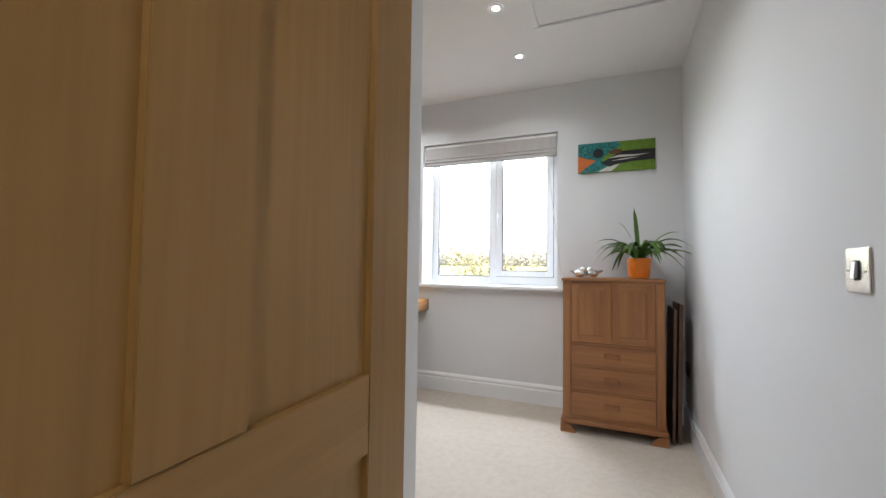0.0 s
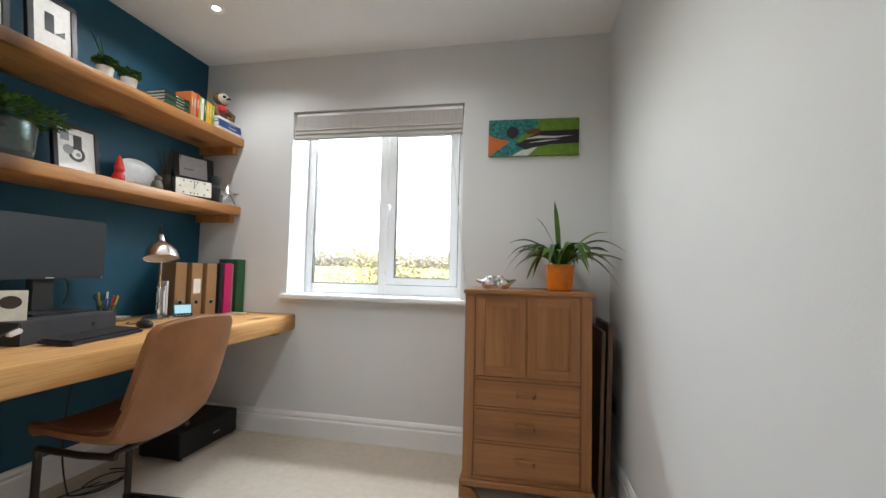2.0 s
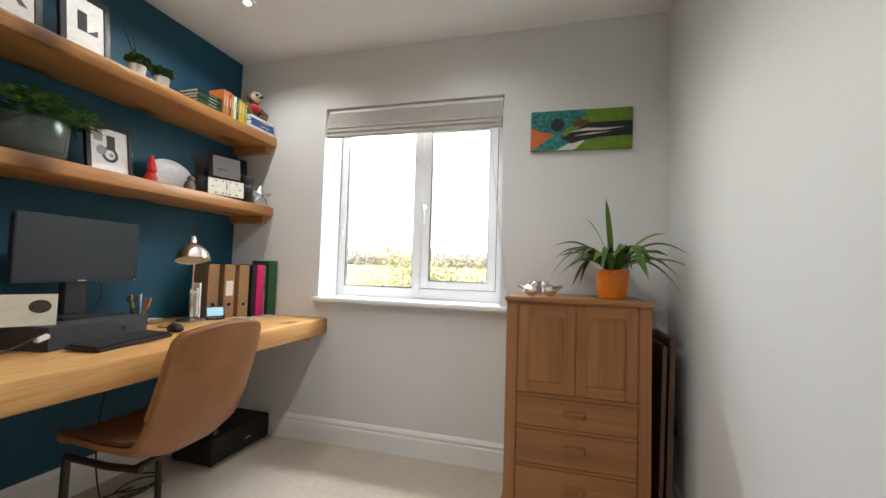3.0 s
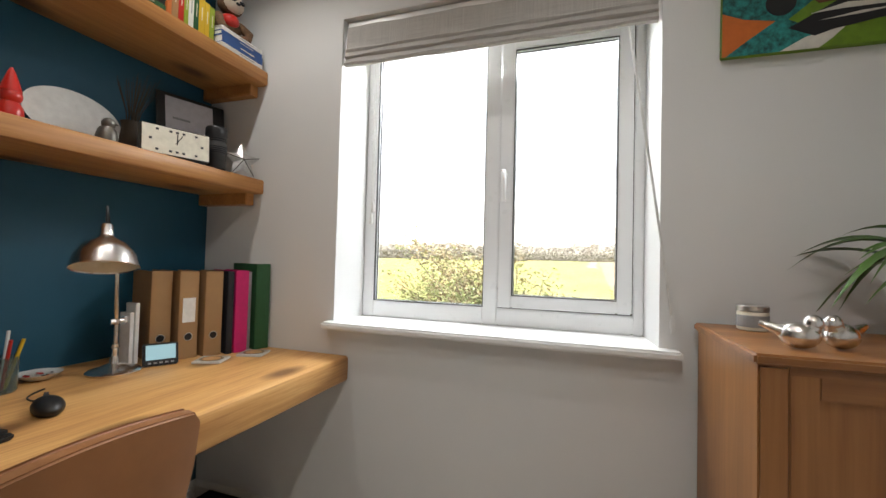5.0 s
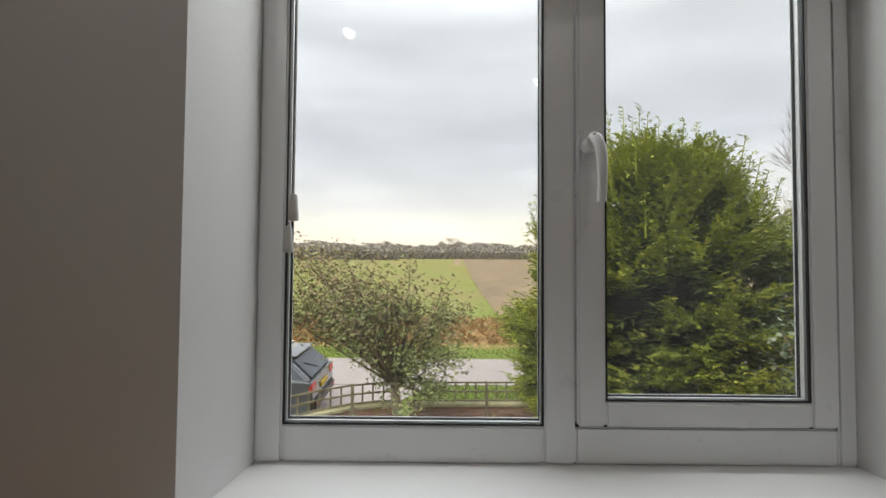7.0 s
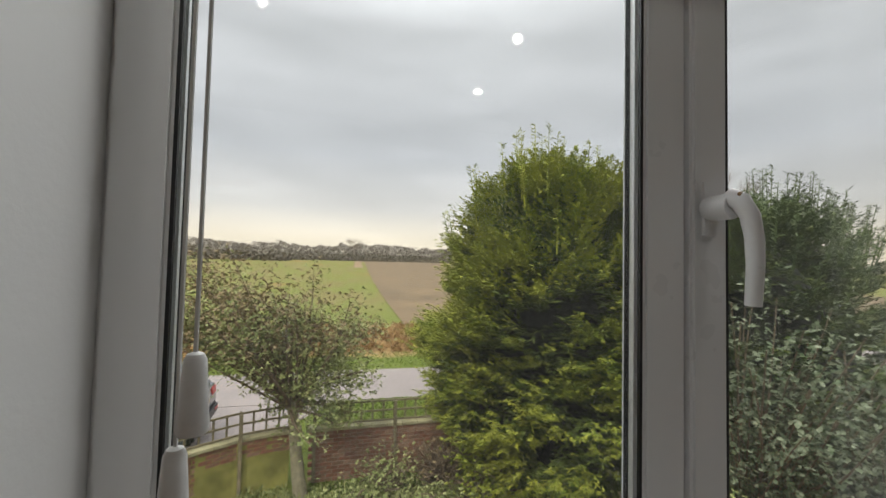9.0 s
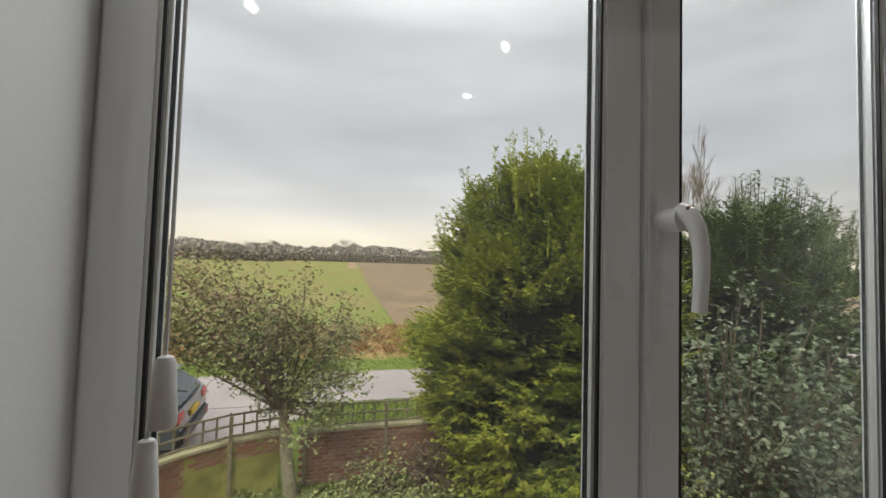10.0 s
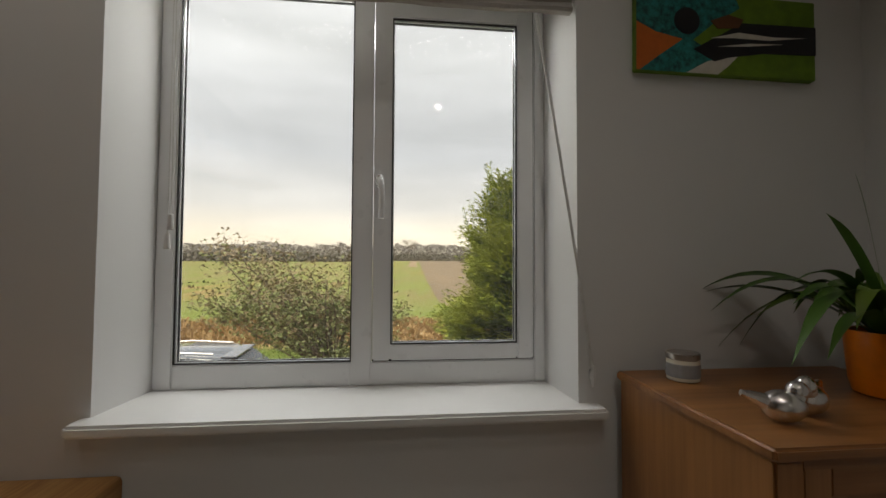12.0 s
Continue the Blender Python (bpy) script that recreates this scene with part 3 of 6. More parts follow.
# ---- wall plates ----
def plate(name, at, label, rocker=True):
    """Square metal plate on the local z = 0 plane, facing +z."""
    s = thing(name, at, label, "light switch" if rocker else "wall socket")
    part("faceplate", box(B(), -0.043, 0.043, -0.043, 0.043, 0.0, 0.005, 0.0022, 3), M_CHROME, s)
    if rocker:
        part("insert", box(B(), -0.0095, 0.0095, -0.019, 0.019, 0.0045, 0.0064, 0.0006), M_BLACK, s)
        part("rocker", box(B(), -0.0065, 0.0065, -0.0155, 0.0155, 0.006, 0.0115, 0.001, 2, pose(0, 0, 0, -6, 0, 0)), M_STEEL, s)
    for x in (-0.030, 0.030):
        part("screw", lathe(B(), [(0.0034, 0.0045), (0.0034, 0.006), (0.0015, 0.0066)], 12, Matrix.Translation((x, 0, 0))), M_STEEL, s)
    return s


lean = math.degrees(math.atan2(RX0 - RX1, YN))
plate("light_switch", pose(rx(0.307), 0.307, 1.043) @ pose(0, 0, 0, 0, 0, lean) @ Matrix(((0, 0, -1, 0), (-1, 0, 0, 0), (0, 1, 0, 0), (0, 0, 0, 1))), "polished nickel single light switch on the grey wall")
sk = thing("wall_socket", pose(rx(2.39), 2.39, 0.392), "dark metal electric socket low on the grey wall", "wall socket")
part("faceplate", box(B(), -0.006, 0.001, -0.072, 0.072, -0.043, 0.043, 0.002), M_BRASS, sk)
for y in (-0.035, 0.035):
    part("outlet", box(B(), -0.0085, -0.005, y - 0.018, y + 0.018, -0.028, 0.012, 0.001), M_BLACK, sk)


# ---- desk and shelves ----
def slab(name, x0, x1, y0, y1, z0, z1, mat, label, cat, wane=0.006, bev=0.008):
    """A thick plank with a slightly wandering front edge."""
    bm = B()
    n = 44
    rings = []
    for i in range(n + 1):
        y = y0 + (y1 - y0) * i / n
        f = x1 + wane * (noise.noise(Vector((y * 1.3, z0 * 5, 2.0))) + 0.5 * noise.noise(Vector((y * 4.1, z0 * 5, 7.0))))
        u = 0.004 * noise.noise(Vector((y * 2.1, z0 * 3, 5.0)))
        rings.append([bm.verts.new(p) for p in ((x0, y, z0), (f - bev, y, z0), (f - bev * 0.3 + u, y, z0 + bev * 0.4), (f + u * 0.5, y, z0 + bev), (f, y, z1 - bev), (f - bev * 0.3, y, z1 - bev * 0.3), (f - bev, y, z1), (x0, y, z1))])
    for a, b in zip(rings, rings[1:]):
        for k in range(8):
            bm.faces.new((a[k], a[(k + 1) % 8], b[(k + 1) % 8], b[k]))
    bm.faces.new(rings[0])
    bm.faces.new(rings[-1])
    return tagged(part(name, bm, mat, None, "", None, True), label, cat)


DZ, S1, S2 = 0.762, 1.462, 1.928
desk = slab("desk", XL + 0.001, -1.151, 0.072, 2.497, DZ - 0.098, DZ, M_OAK, "thick solid oak plank desk fixed wall to wall", "desk", 0.006, 0.012)
part("desk_batten", box(B(), XL + 0.03, -1.255, 2.455, 2.498, DZ - 0.140, DZ - 0.0985, 0.003), M_OAK, desk)
for z, nm in ((S1, "long thick oak wall shelf above the monitor"), (S2, "long thick oak wall shelf under the ceiling")):
    s = slab("wall_shelf", XL + 0.001, -1.586, 0.30, 2.497, z - 0.060, z, M_OAKSHELF, nm, "shelf", 0.004, 0.008)
    tagged(s, group="oak wall shelves")
    part("shelf_batten", box(B(), XL + 0.002, -1.635, 2.452, 2.498, z - 0.108, z - 0.0605, 0.003), M_OAKSHELF, s)


# ---- chest ----
def chest():
    c = thing("chest_of_drawers", pose(0.3135, 2.048, 0), "aged brown oak cabinet with two doors over three drawers", "chest")
    w, d, h = 0.292, 0.42, 0.980          # half width, depth, height
    bd = B()
    box(bd, -w, -w + 0.022, 0, d, 0.09, h - 0.022, 0.002)
    box(bd, w - 0.022, w, 0, d, 0.09, h - 0.022, 0.002)
    box(bd, -w + 0.022, w - 0.022, d - 0.012, d, 0.09, h - 0.022)
    box(bd, -w + 0.022, w - 0.022, 0.022, d - 0.012, 0.09, 0.11)
    part("carcass", bd, M_CHEST, c)
    for x0, x1 in ((-w - 0.001, -w + 0.048), (w - 0.048, w + 0.001)):
        part("corner_post", box(B(), x0, x1, -0.004, 0.024, 0.09, h - 0.022, 0.004), M_CHEST, c)
    part("top", box(B(), -w - 0.010, w + 0.010, -0.014, d + 0.004, h - 0.0215, h, 0.005, 3), M_CHESTX, c, "worn oak top board")
    for z0, z1 in ((h - 0.040, h - 0.022), (0.555, 0.570), (0.417, 0.430), (0.260, 0.272), (0.09, 0.108)):
        part("rail", box(B(), -w + 0.0485, w - 0.0485, 0.0, 0.022, z0, z1, 0.0015), M_CHESTX, c)
    iw = w - 0.050
    for sgn in (-1, 1):
        x0, x1 = sorted((sgn * 0.0012, sgn * iw))
        dr = part("door", box(B(), x0 + 0.046, x1 - 0.046, 0.007, 0.016, 0.618, 0.900), M_CHEST, c)
        for q in ((x0, x0 + 0.046, 0.572, 0.944), (x1 - 0.046, x1, 0.572, 0.944)):
            part("door_stile", box(B(), q[0], q[1], 0.0, 0.018, q[2], q[3], 0.002), M_CHEST, dr)
        for q in ((0.572, 0.618), (0.900, 0.944)):
            part("door_rail", box(B(), x0 + 0.0465, x1 - 0.0465, 0.0004, 0.018, q[0], q[1], 0.002), M_CHESTX, dr)
        part("escutcheon", box(B(), sgn * 0.020 - 0.007, sgn * 0.020 + 0.007, -0.005, 0.0, 0.715, 0.760, 0.002), M_CHEST, dr)
    for z0, z1 in ((0.4315, 0.5535), (0.2735, 0.4155), (0.1095, 0.2585)):
        dw = part("drawer", box(B(), -iw, iw, -0.002, 0.020, z0, z1, 0.003), M_CHESTX, c)
        zc = (z0 + z1) / 2 + 0.006
        pull = B()
        prism(pull, [(-0.048, 0), (-0.042, -0.018), (-0.022, -0.024), (0.022, -0.024), (0.042, -0.018), (0.048, 0)], zc + 0.001, zc + 0.012, None, 0.003)
        prism(pull, [(-0.046, 0), (-0.036, -0.008), (0.036, -0.008), (0.046, 0)], zc - 0.020, zc + 0.001, None, 0.002)
        part("drawer_pull", pull, M_CHESTX, dw)
    pl = B()
    box(pl, -w - 0.014, w + 0.014, -0.016, 0.012, 0.058, 0.0895, 0.006, 3)
    box(pl, -w - 0.014, -w + 0.012, 0.0125, d, 0.058, 0.0895, 0.006)
    box(pl, w - 0.012, w + 0.014, 0.0125, d, 0.058, 0.0895, 0.006)
    part("plinth", pl, M_CHESTX, c)
    for sx in (-1, 1):
        for y0 in (-0.012, d - 0.05):
            ft = B()
            prism(ft, [(0, 0), (0.095, 0), (0.080, 0.028), (0.055, 0.050), (0.0, 0.0575)], 0, 0.03, Matrix.Translation((sx * (w + 0.014), y0, 0)) @ Matrix(((-sx, 0, 0, 0), (0, 0, 1, 0), (0, 1, 0, 0), (0, 0, 0, 1))) @ Matrix(((1, 0, 0, 0), (0, 1, 0, 0), (0, 0, 1, 0), (0, 0, 0, 1))), 0.0)
            part("bracket_foot", ft, M_CHESTX, c)
    return c


chest()

# folded wooden leaves leaning between chest and wall
for i, (x, hgt, th) in enumerate(((0.650, 0.80, 0.016), (0.684, 0.83, 0.022))):
    b = thing("leaning_board", pose(x, 2.10 + 0.02 * i, 0, 0, 1.2, 0), "dark wooden board leaning beside the oak cabinet", "board", "boards beside the cabinet")
    part("board", box(B(), -th / 2, th / 2, 0, 0.34, 0, hgt, 0.002), M_DARKWOOD, b)


# ---- potted plant on the chest ----
def strap_leaf(bm, base, yaw, reach, rise, droop, width, twist=0.0, n=12):
    d = Vector((math.cos(yaw), math.sin(yaw), 0))
    side = Vector((-math.sin(yaw), math.cos(yaw), 0))
    pts = curve_pts(base, Vector(base) + d * reach * 0.45 + Vector((0, 0, rise)), Vector(base) + d * reach + Vector((0, 0, droop)), n)
    rows = []
    for i, p in enumerate(pts):
        t = i / n
        w = width * (0.45 + 0.55 * math.sin(math.pi * min(1, t * 0.9 + 0.1))) * (1 - max(0, (t - 0.75) / 0.25) ** 1.5 * 0.97)
        s = (side * math.cos(twist * t) + Vector((0, 0, 1)) * math.sin(twist * t)) * w
        rows.append([bm.verts.new(p - s + Vector((0, 0, w * 0.35))), bm.verts.new(p), bm.verts.new(p + s + Vector((0, 0, w * 0.35)))])
    for a, b in zip(rows, rows[1:]):
        for k in (0, 1):
            bm.faces.new((a[k], a[k + 1], b[k + 1], b[k]))


def pot_plant():
    p = thing("potted_plant", pose(0.476, 2.235, 0.980), "strap-leaved green house plant in an orange pot", "plant")
    part("pot", lathe(B(), [(0.050, 0.0), (0.060, 0.004), (0.066, 0.03), (0.073, 0.128), (0.072, 0.132), (0.068, 0.131), (0.062, 0.06), (0.05, 0.02)], 40), M_ORANGE, p, "glossy orange ceramic pot", None, True)
    part("soil", lathe(B(), [(0.066, 0.108), (0.04, 0.114), (0.005, 0.116)], 24), M_SOIL, p)
    rnd = random.Random(4)
    bm = B()
    for i in range(38):
        yaw = i * 2.399 + rnd.uniform(-0.3, 0.3)
        k = rnd.random()
        strap_leaf(bm, (0.012 * math.cos(yaw), 0.012 * math.sin(yaw), 0.108), yaw, 0.15 + 0.19 * k, 0.13 + 0.12 * rnd.random(), 0.10 - 0.19 * rnd.random() * (0.4 + k), 0.0135 + 0.006 * rnd.random(), rnd.uniform(-0.6, 0.6))
    strap_leaf(bm, (0, 0, 0.11), 2.2, 0.045, 0.24, 0.36, 0.018, 0.5)
    strap_leaf(bm, (0.01, 0, 0.11), 3.0, 0.13, 0.20, 0.265, 0.013, 0.4)
    strap_leaf(bm, (0.01, 0, 0.11), 0.1, 0.23, 0.20, 0.19, 0.015, 0.5)
    strap_leaf(bm, (0.0, 0, 0.11), 3.3, 0.27, 0.20, 0.12, 0.012, 0.3)
    for f in bm.faces:
        f.smooth = True
    part("foliage", bm, M_PLANT, p)


pot_plant()


def bird_figure(x, y, yaw, s=1.0):
    """One smooth metal ornament: round body, head, beak and tail."""
    bm = B()
    ball(bm, (0, 0, 0.026), 0.026, (1.25, 0.95, 0.95), 20)
    ball(bm, (0.020, 0, 0.050), 0.0155, (1, 0.95, 1.05), 16)
    tube(bm, [(0.014, 0, 0.034), (0.019, 0, 0.046)], 0.016, 14, 0.0145)
    tube(bm, [(0.031, 0, 0.051), (0.040, 0, 0.049)], 0.0052, 8, 0.0015)
    tube(bm, [(-0.022, 0, 0.030), (-0.042, 0, 0.038), (-0.060, 0, 0.044)], 0.014, 10, 0.005)
    ob = part("bird_ornament", bm, M_CHROME, None, "", pose(x, y, 0.980, 0, 0, yaw) @ Matrix.Scale(s, 4), True)
    tagged(ob, "polished metal bird ornament on the oak cabinet", "ornament", "bird ornaments")


bird_figure(0.118, 2.125, -15, 1.08)
bird_figure(0.200, 2.155, -150, 1.08)
j = thing("candle_jar", pose(0.124, 2.380, 0.980), "small frosted candle jar with a metal lid", "jar")
part("jar", lathe(B(), [(0.030, 0), (0.034, 0.003), (0.035, 0.045), (0.033, 0.049)], 28), M_CREAM, j, "", None, True)
part("lid", lathe(B(), [(0.0345, 0.0495), (0.036, 0.051), (0.036, 0.062), (0.034, 0.064), (0.01, 0.065)], 28), M_STEEL, j, "", None, True)
part("label", lathe(B(), [(0.0352, 0.010), (0.0356, 0.012), (0.0358, 0.038), (0.0355, 0.040)], 28, None, False), M_GREY, j)


# ---- painting ----
def painting():
    p = thing("canvas_painting", pose(0.338, 2.4985, 1.860, 0, 0.5, 0), "bold green, teal and orange painting on a box canvas", "painting")
    w, h = 0.259, 0.109
    part("canvas", box(B(), -w, w, -0.022, -0.001, -h, h, 0.002), plain("green_paint", (0.13, 0.24, 0.012), 0.6, 0, 30, 0.2), p)

    def patch(name, pts, mat, lift):
        bm = B()
        fr = [bm.verts.new((x, -0.0222 - lift, z)) for x, z in pts]
        bk = [bm.verts.new((x, -0.0222, z)) for x, z in pts]
        bm.faces.new(fr)
        for i in range(len(pts)):
            k = (i + 1) % len(pts)
            bm.faces.new((fr[i], fr[k], bk[k], bk[i]))
        part(name, bm, mat, p)

    teal = paint("teal_dabs", (0.012, 0.16, 0.15), 0.6, 0.7, 70, 200, 0.1)
    org, blk, wht, brn = plain("orange_paint", (0.55, 0.13, 0.015), 0.6), plain("black_paint", (0.010, 0.010, 0.012), 0.5), plain("pale_paint", (0.6, 0.58, 0.52), 0.6), plain("brown_paint", (0.13, 0.05, 0.015), 0.6)
    patch("teal_area", [(-w, h), (0.02, h), (0.035, 0.075), (-0.04, 0.03), (-0.10, -0.02), (-0.03, -0.06), (-0.06, -h), (-w, -h)], teal, 0.0004)
    patch("orange_area", [(-w, 0.02), (-0.205, -0.005), (-0.13, -0.02), (-0.20, -0.07), (-0.25, -h), (-w, -h)], org, 0.0008)
    patch("pale_area", [(-0.12, -h), (-0.06, -0.075), (0.03, -0.055), (0.0, -0.085), (-0.03, -h)], wht, 0.0008)
    patch("dark_area", [(-0.10, -0.045), (-0.02, 0.0), (0.04, 0.035), (w, 0.038), (w, -0.040), (0.10, -0.045), (0.0, -0.062), (-0.04, -0.075)], blk, 0.0012)
    patch("brown_area", [(-0.05, 0.035), (0.0, 0.055), (0.045, 0.045), (0.03, 0.02), (-0.03, 0.015)], brn, 0.0016)
    patch("pale_stroke", [(-0.05, -0.012), (0.03, 0.008), (0.13, 0.002), (w - 0.03, 0.006), (0.12, -0.008), (0.02, -0.008)], wht, 0.0016)
    patch("pale_stroke", [(-0.03, -0.034), (0.06, -0.020), (0.16, -0.016), (0.06, -0.028)], wht, 0.0016)
    part("dark_spot", lathe(B(), [(0.036, 0), (0.036, 0.0016), (0.02, 0.0018)], 28, pose(-0.118, -0.0224, 0.030, 90, 0, 0)), blk, p)


painting()


# ---- desk things ----
def lever_file(y0, y1, mat, label, hgt=0.315, hole=True, tag=False, depth=0.20, xf=-1.572):
    f = thing("lever_arch_file", pose(xf, (y0 + y1) / 2, DZ, 0, 0, -19), label, "file", "files on the desk")
    w = (y1 - y0) / 2 - 0.001
    part("spine", box(B(), -0.003, 0.0, -w, w, 0, hgt, 0.0012), mat, f)
    for s in (-1, 1):
        part("cover", box(B(), -depth, -0.0032, s * w - (0.003 if s > 0 else 0), s * w + (0.003 if s < 0 else 0), 0, hgt, 0.001), mat, f)
    part("papers", box(B(), -depth + 0.01, -0.02, -w + 0.004, w - 0.004, 0.004, hgt - 0.012), M_PAPER, f)
    if hole:
        part("finger_ring", lathe(B(), [(0.0125, 0), (0.0145, 0.0012), (0.0125, 0.002)], 24, pose(0.0, 0, 0.078, 0, 90, 0), False), M_STEEL, f)
        part("finger_hole", lathe(B(), [(0.0125, 0), (0.0125, 0.0008), (0.004, 0.0008)], 24, pose(0.0, 0, 0.078, 0, 90, 0)), M_BLACK, f)
    if tag:
        part("spine_label", box(B(), 0.0, 0.0008, -0.021, 0.021, 0.130, 0.218), M_PAPER, f)


lever_file(2.125, 2.190, M_KRAFT, "brown kraft lever arch file standing on the desk", xf=-1.700)
lever_file(2.192, 2.257, M_KRAFT, "brown kraft lever arch file with a white label", tag=True, xf=-1.650)
lever_file(2.259, 2.322, M_KRAFT, "brown kraft lever arch file standing on the desk", xf=-1.605)
lever_file(2.325, 2.350, M_NAVY, "thin black ring binder on the desk", 0.315, False, xf=-1.575)
lever_file(2.350, 2.402, M_PINK, "bright pink ring binder on the desk", 0.318, False, xf=-1.558)
lever_file(2.406, 2.424, M_GREY, "thin grey folder on the desk", 0.312, False, xf=-1.560)
lever_file(2.428, 2.488, M_GREENFILE, "dark green box file on the desk", 0.345, False, False, 0.20, -1.532)
for y0, hgt in ((2.078, 0.175), (2.096, 0.205)):
    b = thing("notebook", pose(-1.735, y0, DZ), "white notebook standing beside the files", "book", "notebooks by the files")
    part("cover", box(B(), -0.05, 0, 0, 0.013, 0, hgt, 0.001), M_PAPER, b)


def desk_lamp():
    l = thing("desk_lamp", pose(-1.690, 2.005, DZ), "polished nickel desk lamp with a domed shade", "lamp")
    part("base", lathe(B(), [(0.070, 0), (0.072, 0.006), (0.066, 0.011), (0.045, 0.014), (0.030, 0.024), (0.014, 0.030), (0.011, 0.05)], 40), M_CHROME, l, "", None, True)
    part("lower_stem", lathe(B(), [(0.008, 0.045), (0.008, 0.075), (0.012, 0.080), (0.012, 0.088), (0.0065, 0.092), (0.0065, 0.150), (0.011, 0.154), (0.011, 0.165), (0.005, 0.168)], 20), M_CHROME, l, "", None, True)
    kn = part("lower_joint", tube(B(), [(0.0, -0.020, 0.160), (0.0, 0.020, 0.160)], 0.009, 14), M_CHROME, l)
    part("wing_nut", box(B(), -0.004, 0.004, 0.0205, 0.034, 0.150, 0.172, 0.002), M_CHROME, kn)
    part("upper_stem", tube(B(), [(0.0, 0.0, 0.165), (0.012, -0.012, 0.245), (0.020, -0.018, 0.318)], 0.0062, 12), M_CHROME, l)
    part("upper_joint", tube(B(), [(0.020, -0.040, 0.322), (0.020, 0.004, 0.322)], 0.009, 14), M_CHROME, l)
    m = pose(0.078, -0.088, 0.458, -8, -13, 0)
    sh = lathe(B(), [(0.012, 0.0), (0.015, -0.004), (0.017, -0.035), (0.026, -0.045), (0.052, -0.062), (0.072, -0.092), (0.080, -0.124), (0.082, -0.130), (0.080, -0.131), (0.077, -0.124), (0.069, -0.094), (0.048, -0.066), (0.01, -0.050)], 40, m)
    shade = part("shade", sh, M_CHROME, l, "domed metal shade, pale inside", None, True)
    part("shade_lining", lathe(B(), [(0.0775, -0.127), (0.0685, -0.096), (0.047, -0.068), (0.012, -0.054)], 36, m, False), M_CREAM, shade)
    part("bulb", ball(B(), m @ Vector((0, 0, -0.088)), 0.022, (1, 1, 1.2), 16), M_CHINA, shade)
    part("flex", tube(B(), curve_pts((0.078, -0.088, 0.455), (0.085, -0.095, 0.535), (0.056, -0.075, 0.50), 10) + curve_pts((0.056, -0.075, 0.50), (0.03, -0.05, 0.45), (0.022, -0.018, 0.325), 8), 0.0035, 8), M_BLACKCABLE, l)
    part("shade_arm", tube(B(), [(0.020, -0.018, 0.322), (0.043, -0.046, 0.372), (0.062, -0.070, 0.405)], 0.006, 10), M_CHROME, l)


desk_lamp()
d = thing("smart_display", pose(-1.640, 2.118, DZ, 0, 0, 60), "small black smart display with a lit screen", "display")
part("housing", box(B(), -0.050, 0.050, -0.012, 0.012, 0, 0.074, 0.003, 2, pose(0, 0, 0, -14, 0, 0)), M_BLACK, d)
part("screen", box(B(), -0.042, 0.042, -0.0132, -0.0124, 0.020, 0.068, 0.0, 1, pose(0, 0, 0, -14, 0, 0)), M_LCD, d)
for i in range(5):
    part("button", box(B(), -0.036 + i * 0.016, -0.027 + i * 0.016, -0.0134, -0.0122, 0.007, 0.012, 0.0, 1, pose(0, 0, 0, -14, 0, 0)), M_GREY, d)
for x, y, a in ((-1.542, 2.232, 25), (-1.488, 2.373, 20)):
    c = thing("glass_coaster", pose(x, y, DZ, 0, 0, a), "white-edged square glass coaster on the desk", "coaster", "coasters on the desk")
    part("rim", box(B(), -0.047, 0.047, -0.047, 0.047, 0.0, 0.008, 0.002), M_CHINA, c)
    part("dark_ring", lathe(B(), [(0.038, 0.0082), (0.037, 0.0086), (0.002, 0.0086)], 32), M_BRASS, c)
    part("inlay", lathe(B(), [(0.029, 0.0088), (0.028, 0.0092), (0.002, 0.0092)], 32), M_OAK, c, "wood-coloured round inlay")


def monitor():
    m = thing("monitor", pose(-1.690, 1.457, 0.8466, 0, 0, 4.5), "black flat-screen monitor, switched off", "monitor")
    part("foot", box(B(), -0.10, 0.10, -0.13, 0.13, 0, 0.010, 0.004), M_BLACK, m)
    part("column", box(B(), -0.055, -0.02, -0.045, 0.045, 0.010, 0.33, 0.004), M_BLACK, m)
    part("back_shell", box(B(), -0.030, -0.002, -0.240, 0.240, 0.148, 0.406, 0.006), M_BLACK, m)
    part("bezel", box(B(), -0.002, 0.006, -0.245, 0.245, 0.144, 0.410, 0.002), M_BLACK, m)
    part("screen", box(B(), 0.0062, 0.0072, -0.239, 0.239, 0.156, 0.405), M_SCREEN, m, "dark matt screen")
    part("badge", box(B(), 0.0062, 0.0074, -0.016, 0.016, 0.147, 0.152), M_STEEL, m)
    part("power_light", box(B(), 0.0062, 0.0074, 0.230, 0.237, 0.147, 0.151), M_STEEL, m)
    part("cable", tube(B(), curve_pts((-0.03, 0.05, 0.19), (-0.02, 0.14, 0.12), (-0.04, 0.10, 0.03), 12), 0.003, 8), M_BLACKCABLE, m)


r = thing("monitor_stand", pose(-1.590, 1.405, DZ, 0, 0, 10), "dark graphite desk riser under the monitor", "monitor stand")
part("body", box(B(), -0.22, 0.105, -0.215, 0.205, 0, 0.0845, 0.004), M_GRAPHITE, r)
part("knob", lathe(B(), [(0.009, 0), (0.009, 0.004), (0.004, 0.005)], 18, pose(0.105, 0.085, 0.045, 0, 90, 0)), M_BLACK, r)
monitor()


